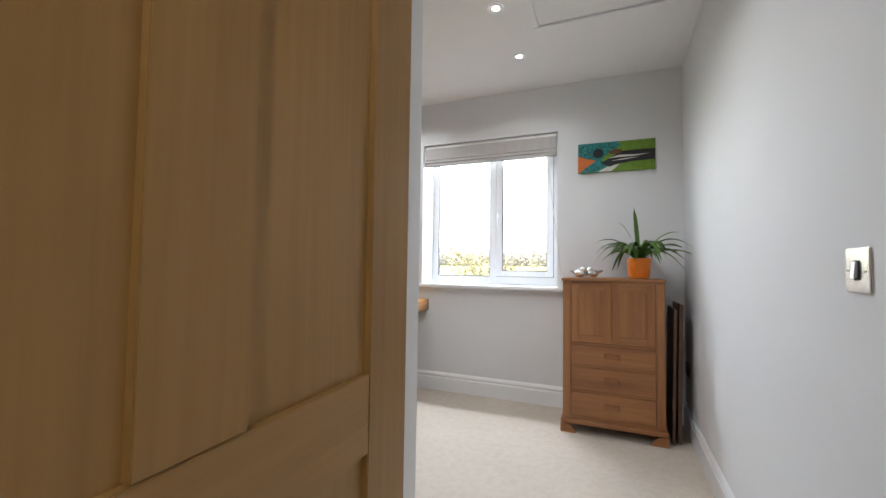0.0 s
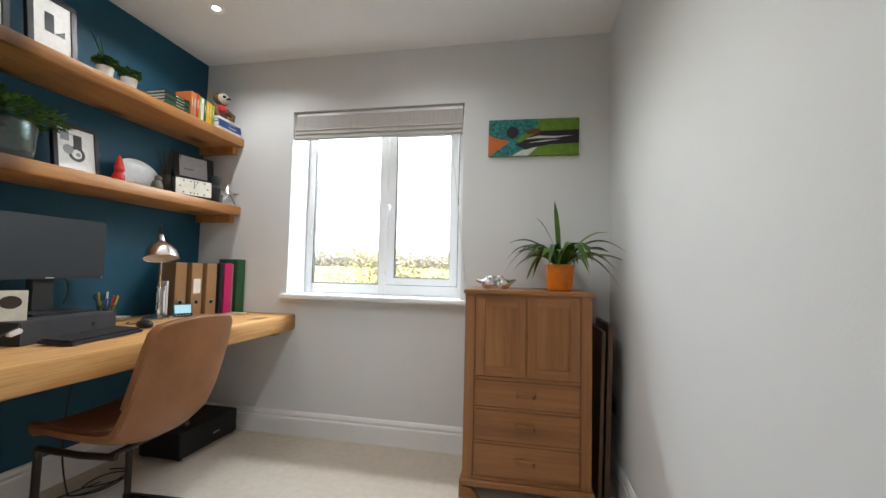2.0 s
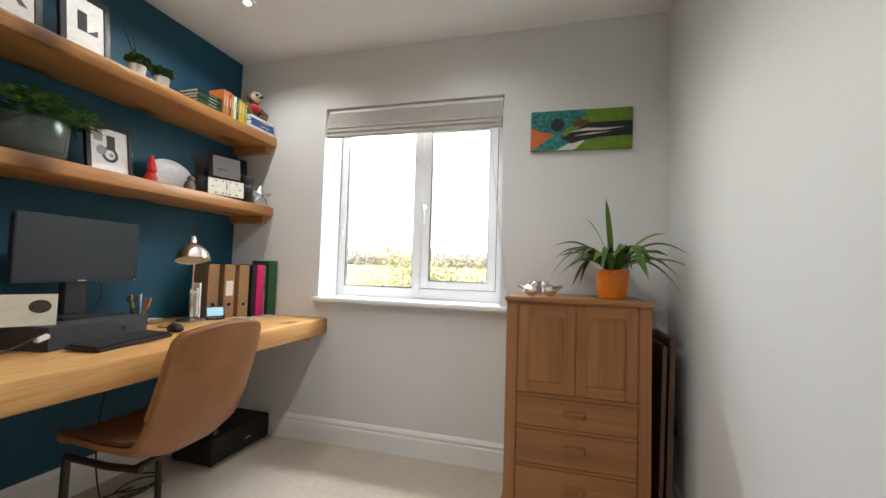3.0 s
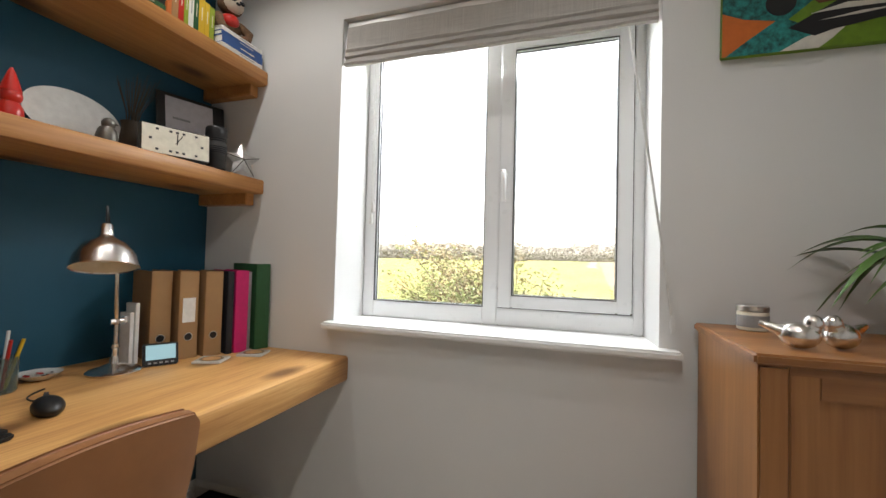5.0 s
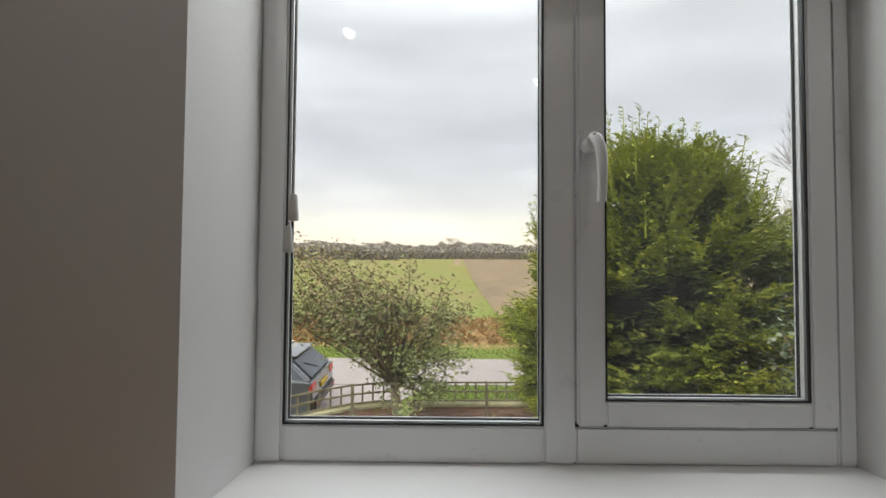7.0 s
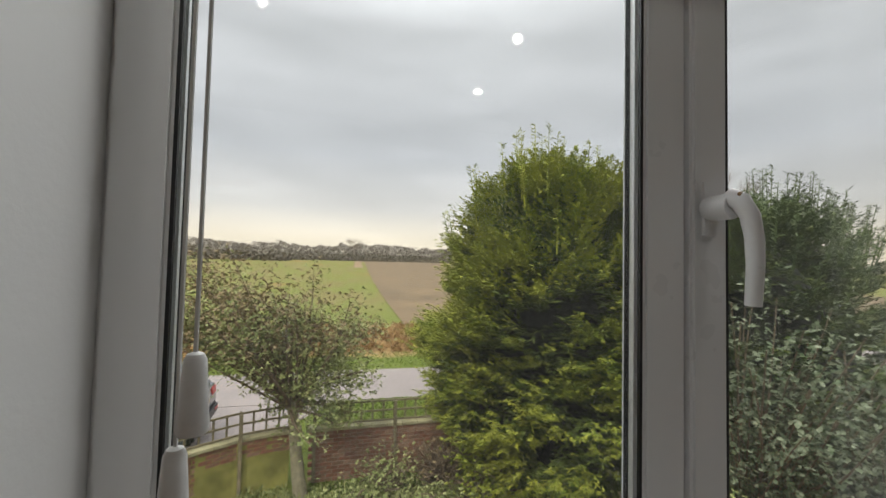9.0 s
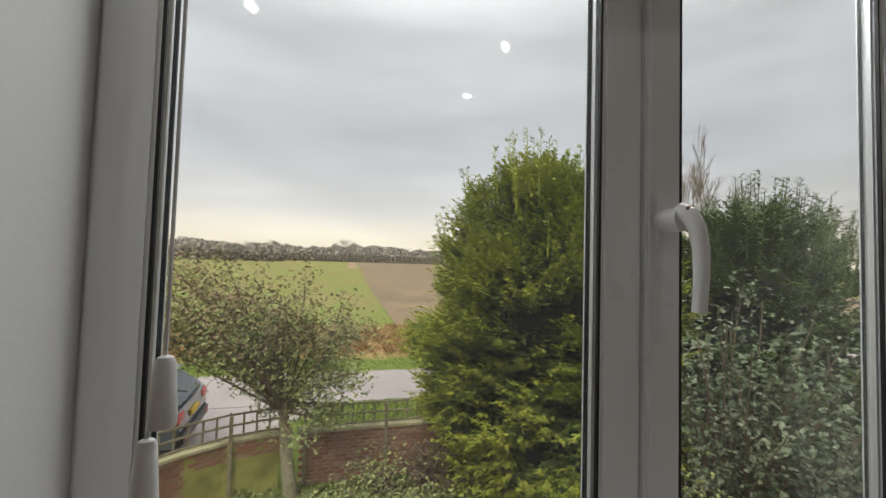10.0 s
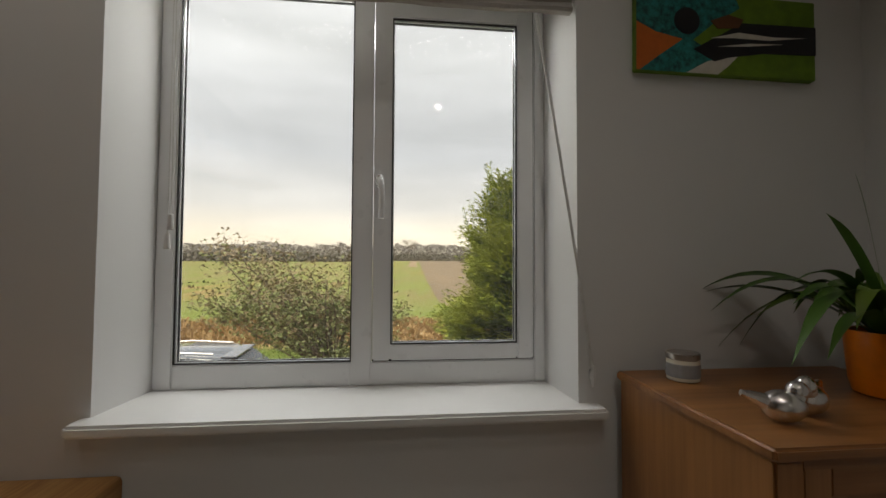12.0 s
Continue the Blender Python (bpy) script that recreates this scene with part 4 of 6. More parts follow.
def keyboard():
    k = thing("keyboard", pose(-1.392, 1.430, DZ, 0, 0, 12), "black computer keyboard in front of the monitor stand", "keyboard")
    part("tray", box(B(), -0.066, 0.066, -0.178, 0.178, 0, 0.013, 0.004, 2, pose(0, 0, 0.004, 0, 3, 0)), M_BLACK, k)
    bm = B()
    for row in range(6):
        for col in range(18):
            x, y = 0.046 - row * 0.0182, -0.164 + col * 0.0193
            if row == 0 and 4 <= col <= 9:
                continue
            box(bm, x - 0.008, x + 0.008, y - 0.0083, y + 0.0083, 0.012, 0.0195, 0.0, 1, pose(0, 0, 0.004, 0, 3, 0))
    box(bm, 0.038, 0.054, -0.096, 0.019, 0.012, 0.0195, 0.0, 1, pose(0, 0, 0.004, 0, 3, 0))
    tagged(part("keys", bm, M_BLACKMATT, k), kind="stuff")


keyboard()
m = thing("mouse", pose(-1.478, 1.728, DZ, 0, 0, -20), "black computer mouse on the oak desk", "mouse")
part("shell", ball(B(), (0, 0, 0.014), 0.030, (1.9, 1.0, 0.75), 22), M_BLACK, m, "", None, True)
part("wheel", tube(B(), [(-0.030, -0.004, 0.034), (-0.030, 0.004, 0.034)], 0.006, 12), M_GRAPHITE, m)
part("cable", tube(B(), curve_pts((-0.054, 0, 0.012), (-0.14, -0.05, 0.004), (-0.21, 0.02, 0.004), 12), 0.0022, 8), M_BLACKCABLE, m)

# pen pot and pens
p = thing("pen_pot", pose(-1.750, 1.762, DZ), "square clear pot crowded with pens and scissors", "pen pot")
part("pot", lathe(B(), [(0.034, 0), (0.036, 0.002), (0.038, 0.092), (0.036, 0.093), (0.033, 0.006), (0.01, 0.005)], 24), M_VESSEL, p, "", None, True)
rnd = random.Random(9)
for i, mt in enumerate((M_RED, M_YELLOW, M_BLACK, M_WHITE, M_ORANGECARD, M_GREENFILE, M_YELLOW, M_BLUEBOOK)):
    a = i * 0.8
    part("pen", tube(B(), [(0.012 * math.cos(a), 0.012 * math.sin(a), 0.008), (0.045 * math.cos(a), 0.045 * math.sin(a), 0.125 + 0.035 * rnd.random())], 0.0042, 8), mt, p)
for s in (-1, 1):
    part("scissor_loop", lathe(B(), [(0.013, -0.003), (0.018, 0), (0.013, 0.003)], 20, pose(0.0 + 0.015 * s, -0.034, 0.135, 0, 90, 20 * s), False), M_BLACK, p, "", None, True)
b = thing("trinket_bowl", pose(-1.800, 1.872, DZ), "shallow patterned trinket dish on the desk", "bowl")
part("dish", lathe(B(), [(0.020, 0), (0.030, 0.002), (0.052, 0.018), (0.054, 0.020), (0.050, 0.019), (0.028, 0.006), (0.005, 0.005)], 32), M_CHINA, b, "", None, True)
for i in range(9):
    part("trinket", box(B(), -0.008, 0.008, -0.004, 0.004, 0, 0.004, 0.001, 1, pose(0.026 * math.cos(i * 1.3), 0.026 * math.sin(i * 1.3), 0.010, 10, 12, i * 47)), (M_BLACK, M_STEEL, M_RED)[i % 3], b)
c = thing("postcard", pose(-1.545, 1.205, DZ + 0.0846, 0, -12, -32), "pale card with a small dark picture, propped up", "card")
part("sheet", box(B(), -0.002, 0.0, -0.085, 0.075, 0, 0.112), M_CREAM, c)
part("picture", prism(B(), [(0.030 * math.cos(t * 0.35), 0.024 * math.sin(t * 0.35)) for t in range(18)], 0, 0.0006, pose(0.0, 0.03, 0.068, 0, 90, 0) @ pose(0, 0, 0, 0, 0, 90)), M_BRISTLE, c)
g = thing("cable_plug", pose(-1.43, 1.085, DZ), "white plug on a loose black cable", "cable")
part("plug", box(B(), -0.012, 0.012, -0.02, 0.02, 0.05, 0.068, 0.004, 2, pose(0, 0.12, 0.0, 20, 0, 0)), M_WHITE, g)
part("lead", tube(B(), curve_pts((0, -0.15, 0.003), (0.0, -0.03, 0.0), (0.0, 0.11, 0.072), 12), 0.003, 8), M_BLACKCABLE, g)


# ---- shelf things: lower shelf ----
def picture_frame(name, at, w, h, label, art, border=0.02, mount=True):
    """Frame standing on local z = 0, facing +x, leaning back."""
    f = thing(name, at, label, "picture frame", "framed prints on the shelves")
    for y0, y1, z0, z1 in ((-w, w, 0, border), (-w, w, h - border, h), (-w, -w + border, border, h - border), (w - border, w, border, h - border)):
        part("frame_bar", box(B(), -0.018, 0.004, y0, y1, z0, z1, 0.0015), M_BLACK, f)
    part("print", box(B(), -0.006, -0.002, -w + border, w - border, border, h - border), M_PAPER, f, "white mounted print")
    art(f, w, h)
    return f


def art_letter(ch, size):
    def draw(f, w, h):
        lettering("letter", ch, size, M_BLACK, f, pose(-0.0016, 0.0, h * 0.54) @ Matrix(((0, 0, 1, 0), (1, 0, 0, 0), (0, 1, 0, 0), (0, 0, 0, 1))))
    return draw


def art_l(f, w, h):
    part("dark_block", box(B(), -0.0019, -0.0012, -0.030, 0.006, 0.120, 0.205), M_BLACK, f)
    bm = B()
    prism(bm, [(0.006, 0.120), (0.048, 0.120), (0.048, 0.150)], 0.0, 0.0008, Matrix.Translation((-0.002, 0, 0)) @ Matrix(((0, 0, 1, 0), (1, 0, 0, 0), (0, 1, 0, 0), (0, 0, 0, 1))))
    part("dark_wedge", bm, M_BLACK, f)


def art_rings(f, w, h):
    for y, z, r, mt in ((0.0, 0.10, 0.036, M_GRAPHITE), (0.0, 0.10, 0.022, M_PAPER), (-0.036, 0.115, 0.022, M_GREY), (0.006, 0.098, 0.010, M_GREY)):
        k = len(f.children)
        part("round_shape", lathe(B(), [(r, 0), (r, 0.0004), (r * 0.2, 0.0005)], 28, pose(-0.0021 + 0.00035 * (k - 4), y, z, 0, 90, 0)), mt, f)
    part("dark_band", box(B(), -0.0019, -0.0014, -0.012, 0.024, 0.125, 0.19), M_GRAPHITE, f)
    part("grey_patch", box(B(), -0.0019, -0.0014, -0.066, -0.030, 0.155, 0.205), M_GREY, f)


picture_frame("picture_frame", pose(-1.715, 1.565, S1, 0, -9, 0), 0.100, 0.24, "black framed print with dark round shapes", art_rings)
picture_frame("picture_frame", pose(-1.700, 1.165, S2, 0, -7, 0), 0.105, 0.29, "black framed print of an ampersand", art_letter("&", 0.20), 0.024)
picture_frame("picture_frame", pose(-1.695, 1.420, S2, 0, -7, 0), 0.096, 0.29, "black framed print of a block letter", art_l, 0.024)


def leafy(name, bm_count, r, zc, seed, mat, parent, leaf=0.02, flat=0.5, up=0.0):
    rnd = random.Random(seed)
    bm = B()
    for i in range(bm_count):
        a, u, k = rnd.uniform(0, 2 * math.pi), rnd.uniform(-0.3, 1), rnd.random() ** 0.5
        c = Vector((r * k * math.cos(a), r * k * math.sin(a), zc + r * flat * u * (1.2 - k) + up * rnd.random()))
        d = Vector((math.cos(a), math.sin(a), rnd.uniform(-0.4, 0.8))).normalized()
        s = d.cross(Vector((rnd.uniform(-.3, .3), rnd.uniform(-.3, .3), 1))).normalized()
        ln, w = leaf * rnd.uniform(0.7, 1.3), leaf * 0.32
        v = [bm.verts.new(p) for p in (c, c + d * ln * 0.5 + s * w, c + d * ln - Vector((0, 0, ln * 0.15)), c + d * ln * 0.5 - s * w)]
        bm.faces.new(v)
    return part(name, bm, mat, parent)


t = thing("terrarium", pose(-1.740, 1.270, S1) @ Matrix.Scale(1.2, 4), "leafy fern in a squat clear glass pot", "plant")
part("glass_pot", lathe(B(), [(0.075, 0), (0.088, 0.004), (0.098, 0.03), (0.102, 0.125), (0.100, 0.127), (0.096, 0.03), (0.07, 0.008), (0.01, 0.008)], 40), M_VESSEL, t, "", None, True)
part("soil", lathe(B(), [(0.078, 0.0085), (0.092, 0.03), (0.095, 0.07), (0.05, 0.078), (0.005, 0.08)], 28), M_SOIL, t)
leafy("foliage", 620, 0.16, 0.135, 3, M_SUCCULENT, t, 0.034, 0.45, 0.03)


def figure(bm):
    lathe(bm, [(0.030, 0), (0.034, 0.01), (0.030, 0.045), (0.020, 0.062), (0.019, 0.066)], 20)
    ball(bm, (0.004, 0, 0.078), 0.026, (1, 1, 0.95), 16)
    lathe(bm, [(0.026, 0.092), (0.020, 0.115), (0.010, 0.148), (0.003, 0.164)], 18)
    return bm


tagged(part("gnome_figure", figure(B()), M_RED, None, "", pose(-1.680, 1.722, S1) @ Matrix.Scale(0.85, 4), True), "glossy red pointed-hat figure on the shelf", "figurine")
p = thing("oval_plate", pose(-1.775, 1.920, S1 + 0.001, 0, -14, 0), "white oval china plate propped on the shelf", "plate")
part("dish", lathe(B(), [(0.050, 0), (0.080, 0.004), (0.112, 0.012), (0.114, 0.014), (0.110, 0.0145), (0.078, 0.008), (0.01, 0.006)], 44, pose(0, 0, 0.088) @ Matrix.Diagonal((1, 1.15, 0.76, 1)) @ pose(0, 0, 0, 0, 90, 0)), M_CHINA, p, "", None, True)


def owl(bm):
    lathe(bm, [(0.020, 0), (0.024, 0.004), (0.027, 0.03), (0.022, 0.05), (0.016, 0.058)], 18)
    ball(bm, (0.003, 0, 0.068), 0.017, (1, 1, 1), 14)
    tube(bm, [(0.016, 0, 0.068), (0.026, 0.004, 0.066)], 0.004, 8, 0.001)
    tube(bm, [(-0.018, 0, 0.012), (-0.045, 0, 0.004)], 0.010, 8, 0.004)
    return bm


tagged(part("bird_figurine", owl(B()), M_PEWTER, None, "", pose(-1.700, 1.958, S1, 0, 0, 30) @ Matrix.Scale(1.1, 4), True), "dark pewter bird figurine on the shelf", "figurine")
v = thing("vase", pose(-1.765, 2.070, S1), "dark glass vase of dried brown stems", "vase")
part("body", lathe(B(), [(0.024, 0), (0.030, 0.004), (0.033, 0.05), (0.026, 0.10), (0.030, 0.122), (0.027, 0.122), (0.022, 0.098), (0.01, 0.01)], 28), M_BRISTLE, v, "", None, True)
rnd = random.Random(12)
bm = B()
for i in range(46):
    a, k = rnd.uniform(0, 6.28), rnd.random()
    tube(bm, [(0.010 * math.cos(a), 0.010 * math.sin(a), 0.09), (0.03 * k * math.cos(a), 0.03 * k * math.sin(a), 0.16), (0.085 * k * math.cos(a), 0.085 * k * math.sin(a), 0.24 + 0.045 * rnd.random())], 0.0016, 4, 0.0006)
tagged(part("dried_grass", bm, M_BRISTLE, v), kind="stuff")
for y, hgt in ((1.675, 0.115),):
    b = thing("glass_bottle", pose(-1.765, y, S1), "small clear glass bottle behind the frame", "bottle")
    part("body", lathe(B(), [(0.018, 0), (0.020, 0.003), (0.020, hgt * 0.7), (0.010, hgt * 0.82), (0.010, hgt)], 22), M_VESSEL, b, "", None, True)
    part("stopper", lathe(B(), [(0.0085, hgt), (0.014, hgt + 0.008), (0.012, hgt + 0.03), (0.004, hgt + 0.036)], 18), M_STEEL, b, "", None, True)


def table_clock():
    c = thing("table_clock", pose(-1.612, 2.122, S1, 0, -4, -20), "cream rectangular clock with black hands", "clock")
    part("case", box(B(), -0.035, 0.0, -0.105, 0.105, 0.006, 0.106, 0.003), M_BLACK, c)
    part("dial", box(B(), 0.0, 0.0015, -0.101, 0.101, 0.010, 0.102), M_CREAM, c)
    for s in (-1, 1):
        part("foot", box(B(), -0.030, -0.004, s * 0.08 - 0.008, s * 0.08 + 0.008, 0, 0.0062), M_BLACK, c)
    for i in range(12):
        a = math.pi * i / 6
        y, z = math.sin(a), math.cos(a)
        k = min(0.078 / max(abs(y), 1e-6), 0.034 / max(abs(z), 1e-6))
        part("hour_mark", box(B(), 0.0016, 0.0022, y * k - 0.0042, y * k + 0.0042, 0.056 + z * k - 0.0036, 0.056 + z * k + 0.0036), M_GRAPHITE, c)
    for a, ln, w in ((32, 0.030, 0.0022), (2, 0.028, 0.0032)):
        part("hand", box(B(), 0.0022, 0.003, -w / 2, w / 2, -0.008, ln, 0.0, 1, pose(0, 0, 0.056, -a, 0, 0)), M_BLACK, c)


table_clock()
f = thing("greeting_card", pose(-1.795, 2.335, S1, 0, -8, -16), "white card in a black frame behind the clock", "card")
part("backing", box(B(), -0.010, -0.002, -0.125, 0.135, 0, 0.32, 0.002), M_BLACK, f)
part("card", box(B(), -0.0018, 0.0, -0.095, 0.085, 0.170, 0.305), plain("lilac_white_card", (0.55, 0.54, 0.58), 0.7), f)
part("faint_words", box(B(), 0.0002, 0.0006, -0.07, -0.005, 0.215, 0.224), M_GREY, f)
c = thing("camera_lens", pose(-1.615, 2.278, S1), "black zoom lens standing on its end", "camera lens")
part("barrel", lathe(B(), [(0.034, 0), (0.036, 0.004), (0.036, 0.05), (0.038, 0.054), (0.038, 0.088), (0.035, 0.092), (0.035, 0.120), (0.037, 0.124), (0.037, 0.150), (0.034, 0.156), (0.02, 0.157)], 32), M_BLACK, c, "", None, True)
for z in (0.06, 0.067, 0.074, 0.081, 0.104, 0.112):
    part("grip_ring", lathe(B(), [(0.0383 if z < 0.09 else 0.0353, z - 0.002), (0.0392 if z < 0.09 else 0.0362, z), (0.0383 if z < 0.09 else 0.0353, z + 0.002)], 32, None, False), M_BLACKMATT, c)


def star():
    bm = B()
    outer = [(0.074 * math.sin(2 * math.pi * i / 5), 0.074 * math.cos(2 * math.pi * i / 5)) for i in range(5)]
    inner = [(0.037 * math.sin(2 * math.pi * (i + 0.5) / 5), 0.037 * math.cos(2 * math.pi * (i + 0.5) / 5)) for i in range(5)]
    f, k = bm.verts.new((0.018, 0, 0)), bm.verts.new((-0.018, 0, 0))
    ring = []
    for o, i in zip(outer, inner):
        ring += [bm.verts.new((0, *o)), bm.verts.new((0, *i))]
    for a in range(10):
        b = (a + 1) % 10
        bm.faces.new((f, ring[a], ring[b]))
        bm.faces.new((k, ring[b], ring[a]))
    return bm


s = thing("star_ornament", pose(-1.600, 2.390, S1 + 0.058, 0, -10, -24), "mirrored five-pointed star with dark seams", "ornament")
part("star_body", star(), paint("mirror_mosaic", (0.52, 0.52, 0.51), 0.35, 0.25, 60, 120, 0.3, 0.85), s)
for i in range(5):
    a = 2 * math.pi * i / 5
    part("seam", tube(B(), [(0.0185, 0, 0), (0.001, 0.074 * math.sin(a), 0.074 * math.cos(a))], 0.0014, 6), M_GUNMETAL, s)

# ---- upper shelf ----
for y, seed, sc in ((1.612, 5, 1.0), (1.733, 6, 1.0)):
    p = thing("small_potted_plant", pose(-1.668, y, S2), "small green plant in a white pot", "plant", "small plants on the shelf")
    part("pot", lathe(B(), [(0.026, 0), (0.030, 0.002), (0.036, 0.062), (0.034, 0.063), (0.028, 0.02)], 28), M_CHINA, p, "", None, True)
    leafy("foliage", 170, 0.034, 0.075, seed, M_SUCCULENT, p, 0.028, 0.9, 0.02)
    if seed == 5:
        bm = B()
        strap_leaf(bm, (0, 0, 0.06), 4.4, 0.07, 0.10, 0.165, 0.005)
        strap_leaf(bm, (0, 0, 0.06), 4.9, 0.04, 0.09, 0.13, 0.004)
        part("blade", bm, M_PLANT, p)


def book(at, d, w, h, mat, label, group):
    """Book with its spine on local x = 0: d deep, w thick (y), h high."""
    b = thing("book", at, label, "book", group)
    part("cover", box(B(), -0.003, 0.0, 0, w, 0, h, 0.001), mat, b)
    part("board", box(B(), -d, -0.0032, 0, 0.0018, 0, h), mat, b)
    part("board", box(B(), -d, -0.0032, w - 0.0018, w, 0, h), mat, b)
    part("pages", box(B(), -d + 0.003, -0.004, 0.0022, w - 0.0022, 0.003, h - 0.003), M_PAPER, b)
    part("spine_title", box(B(), 0.0002, 0.0008, w * 0.42, w * 0.58, h * 0.42, h * 0.76), M_CREAM if mat is not M_PAPER else M_GREY, b)


for i in range(5):
    book(pose(-1.622, 1.900 + 0.003 * (i % 2), S2 + 0.017 * i) @ Matrix(((1, 0, 0, 0), (0, 0, 1, 0), (0, 1, 0, 0), (0, 0, 0, 1))), 0.13, 0.0165, 0.165, (M_NAVY, M_GREENFILE, M_BLACK, M_GREENFILE, M_BLACK)[i], "slim dark paperback lying in a stack", "stacked paperbacks on the shelf")
y = 2.068
for w, hgt, mt, lb in ((0.013, 0.150, M_ORANGECARD, "slim orange book standing upright"), (0.020, 0.148, M_KRAFT, "tan book standing upright"), (0.017, 0.152, M_RED, "slim red book standing upright"), (0.014, 0.145, M_LIME, "slim lime green book standing upright"),
                       (0.017, 0.140, M_PAPER, "slim white book standing upright"), (0.016, 0.142, M_GREENFILE, "slim green book standing upright"), (0.020, 0.138, M_YELLOW, "yellow book standing upright"), (0.017, 0.134, M_YELLOW, "slim yellow book standing upright"), (0.018, 0.130, M_LIME, "lime green book standing upright")):
    book(pose(-1.615, y, S2), 0.11, w * 1.2 - 0.001, hgt, mt, lb, "upright books on the shelf")
    y += w * 1.2
z = S2
for hgt, mt, lb in ((0.016, M_PAPER, "white book lying flat"), (0.030, M_BLUEBOOK, "thick blue book lying flat"), (0.018, M_BLUEBOOK, "blue book lying flat"), (0.016, M_PAPER, "pale book lying flat on top")):
    book(pose(-1.592 - 0.004 * (z > 1.97), 2.265, z) @ Matrix(((1, 0, 0, 0), (0, 0, 1, 0), (0, 1, 0, 0), (0, 0, 0, 1))), 0.15, hgt - 0.0005, 0.205, mt, lb, "flat books on the shelf")
    z += hgt


def plush(z):
    bm = B()
    ball(bm, (0, 0, 0.060), 0.055, (0.85, 1.0, 1.05), 18)
    ball(bm, (0.015, 0.0, 0.150), 0.046, (0.95, 1.1, 0.9), 18)
    for s in (-1, 1):
        tube(bm, [(0.01, s * 0.045, 0.085), (0.05, s * 0.065, 0.05), (0.06, s * 0.05, 0.012)], 0.019, 10, 0.015)
        tube(bm, [(0.02, s * 0.030, 0.022), (0.065, s * 0.055, 0.016)], 0.020, 10, 0.016)
    nb = len(bm.faces)
    ball(bm, (0.030, 0.0, 0.150), 0.043, (0.85, 1.05, 0.85), 16)
    for f in list(bm.faces)[nb:]:
        f.material_index = 1
    nb = len(bm.faces)
    for s in (-1, 1):
        ball(bm, (0.062, s * 0.018, 0.154), 0.011, (0.5, 1.3, 0.8), 10)
    ball(bm, (0.067, 0, 0.142), 0.008, (0.6, 1.2, 0.8), 10)
    for f in list(bm.faces)[nb:]:
        f.material_index = 2
    nb = len(bm.faces)
    ball(bm, (0.030, -0.01, 0.075), 0.040, (0.9, 0.9, 0.7), 12)
    for f in list(bm.faces)[nb:]:
        f.material_index = 3
    ob = part("plush_toy", bm, [M_FUR, M_FURPALE, M_BLACKMATT, M_RED], None, "", pose(-1.690, 2.375, z, 0, 0, -10), True)
    tagged(ob, "brown plush toy with a pale face on the books", "soft toy")


plush(z)


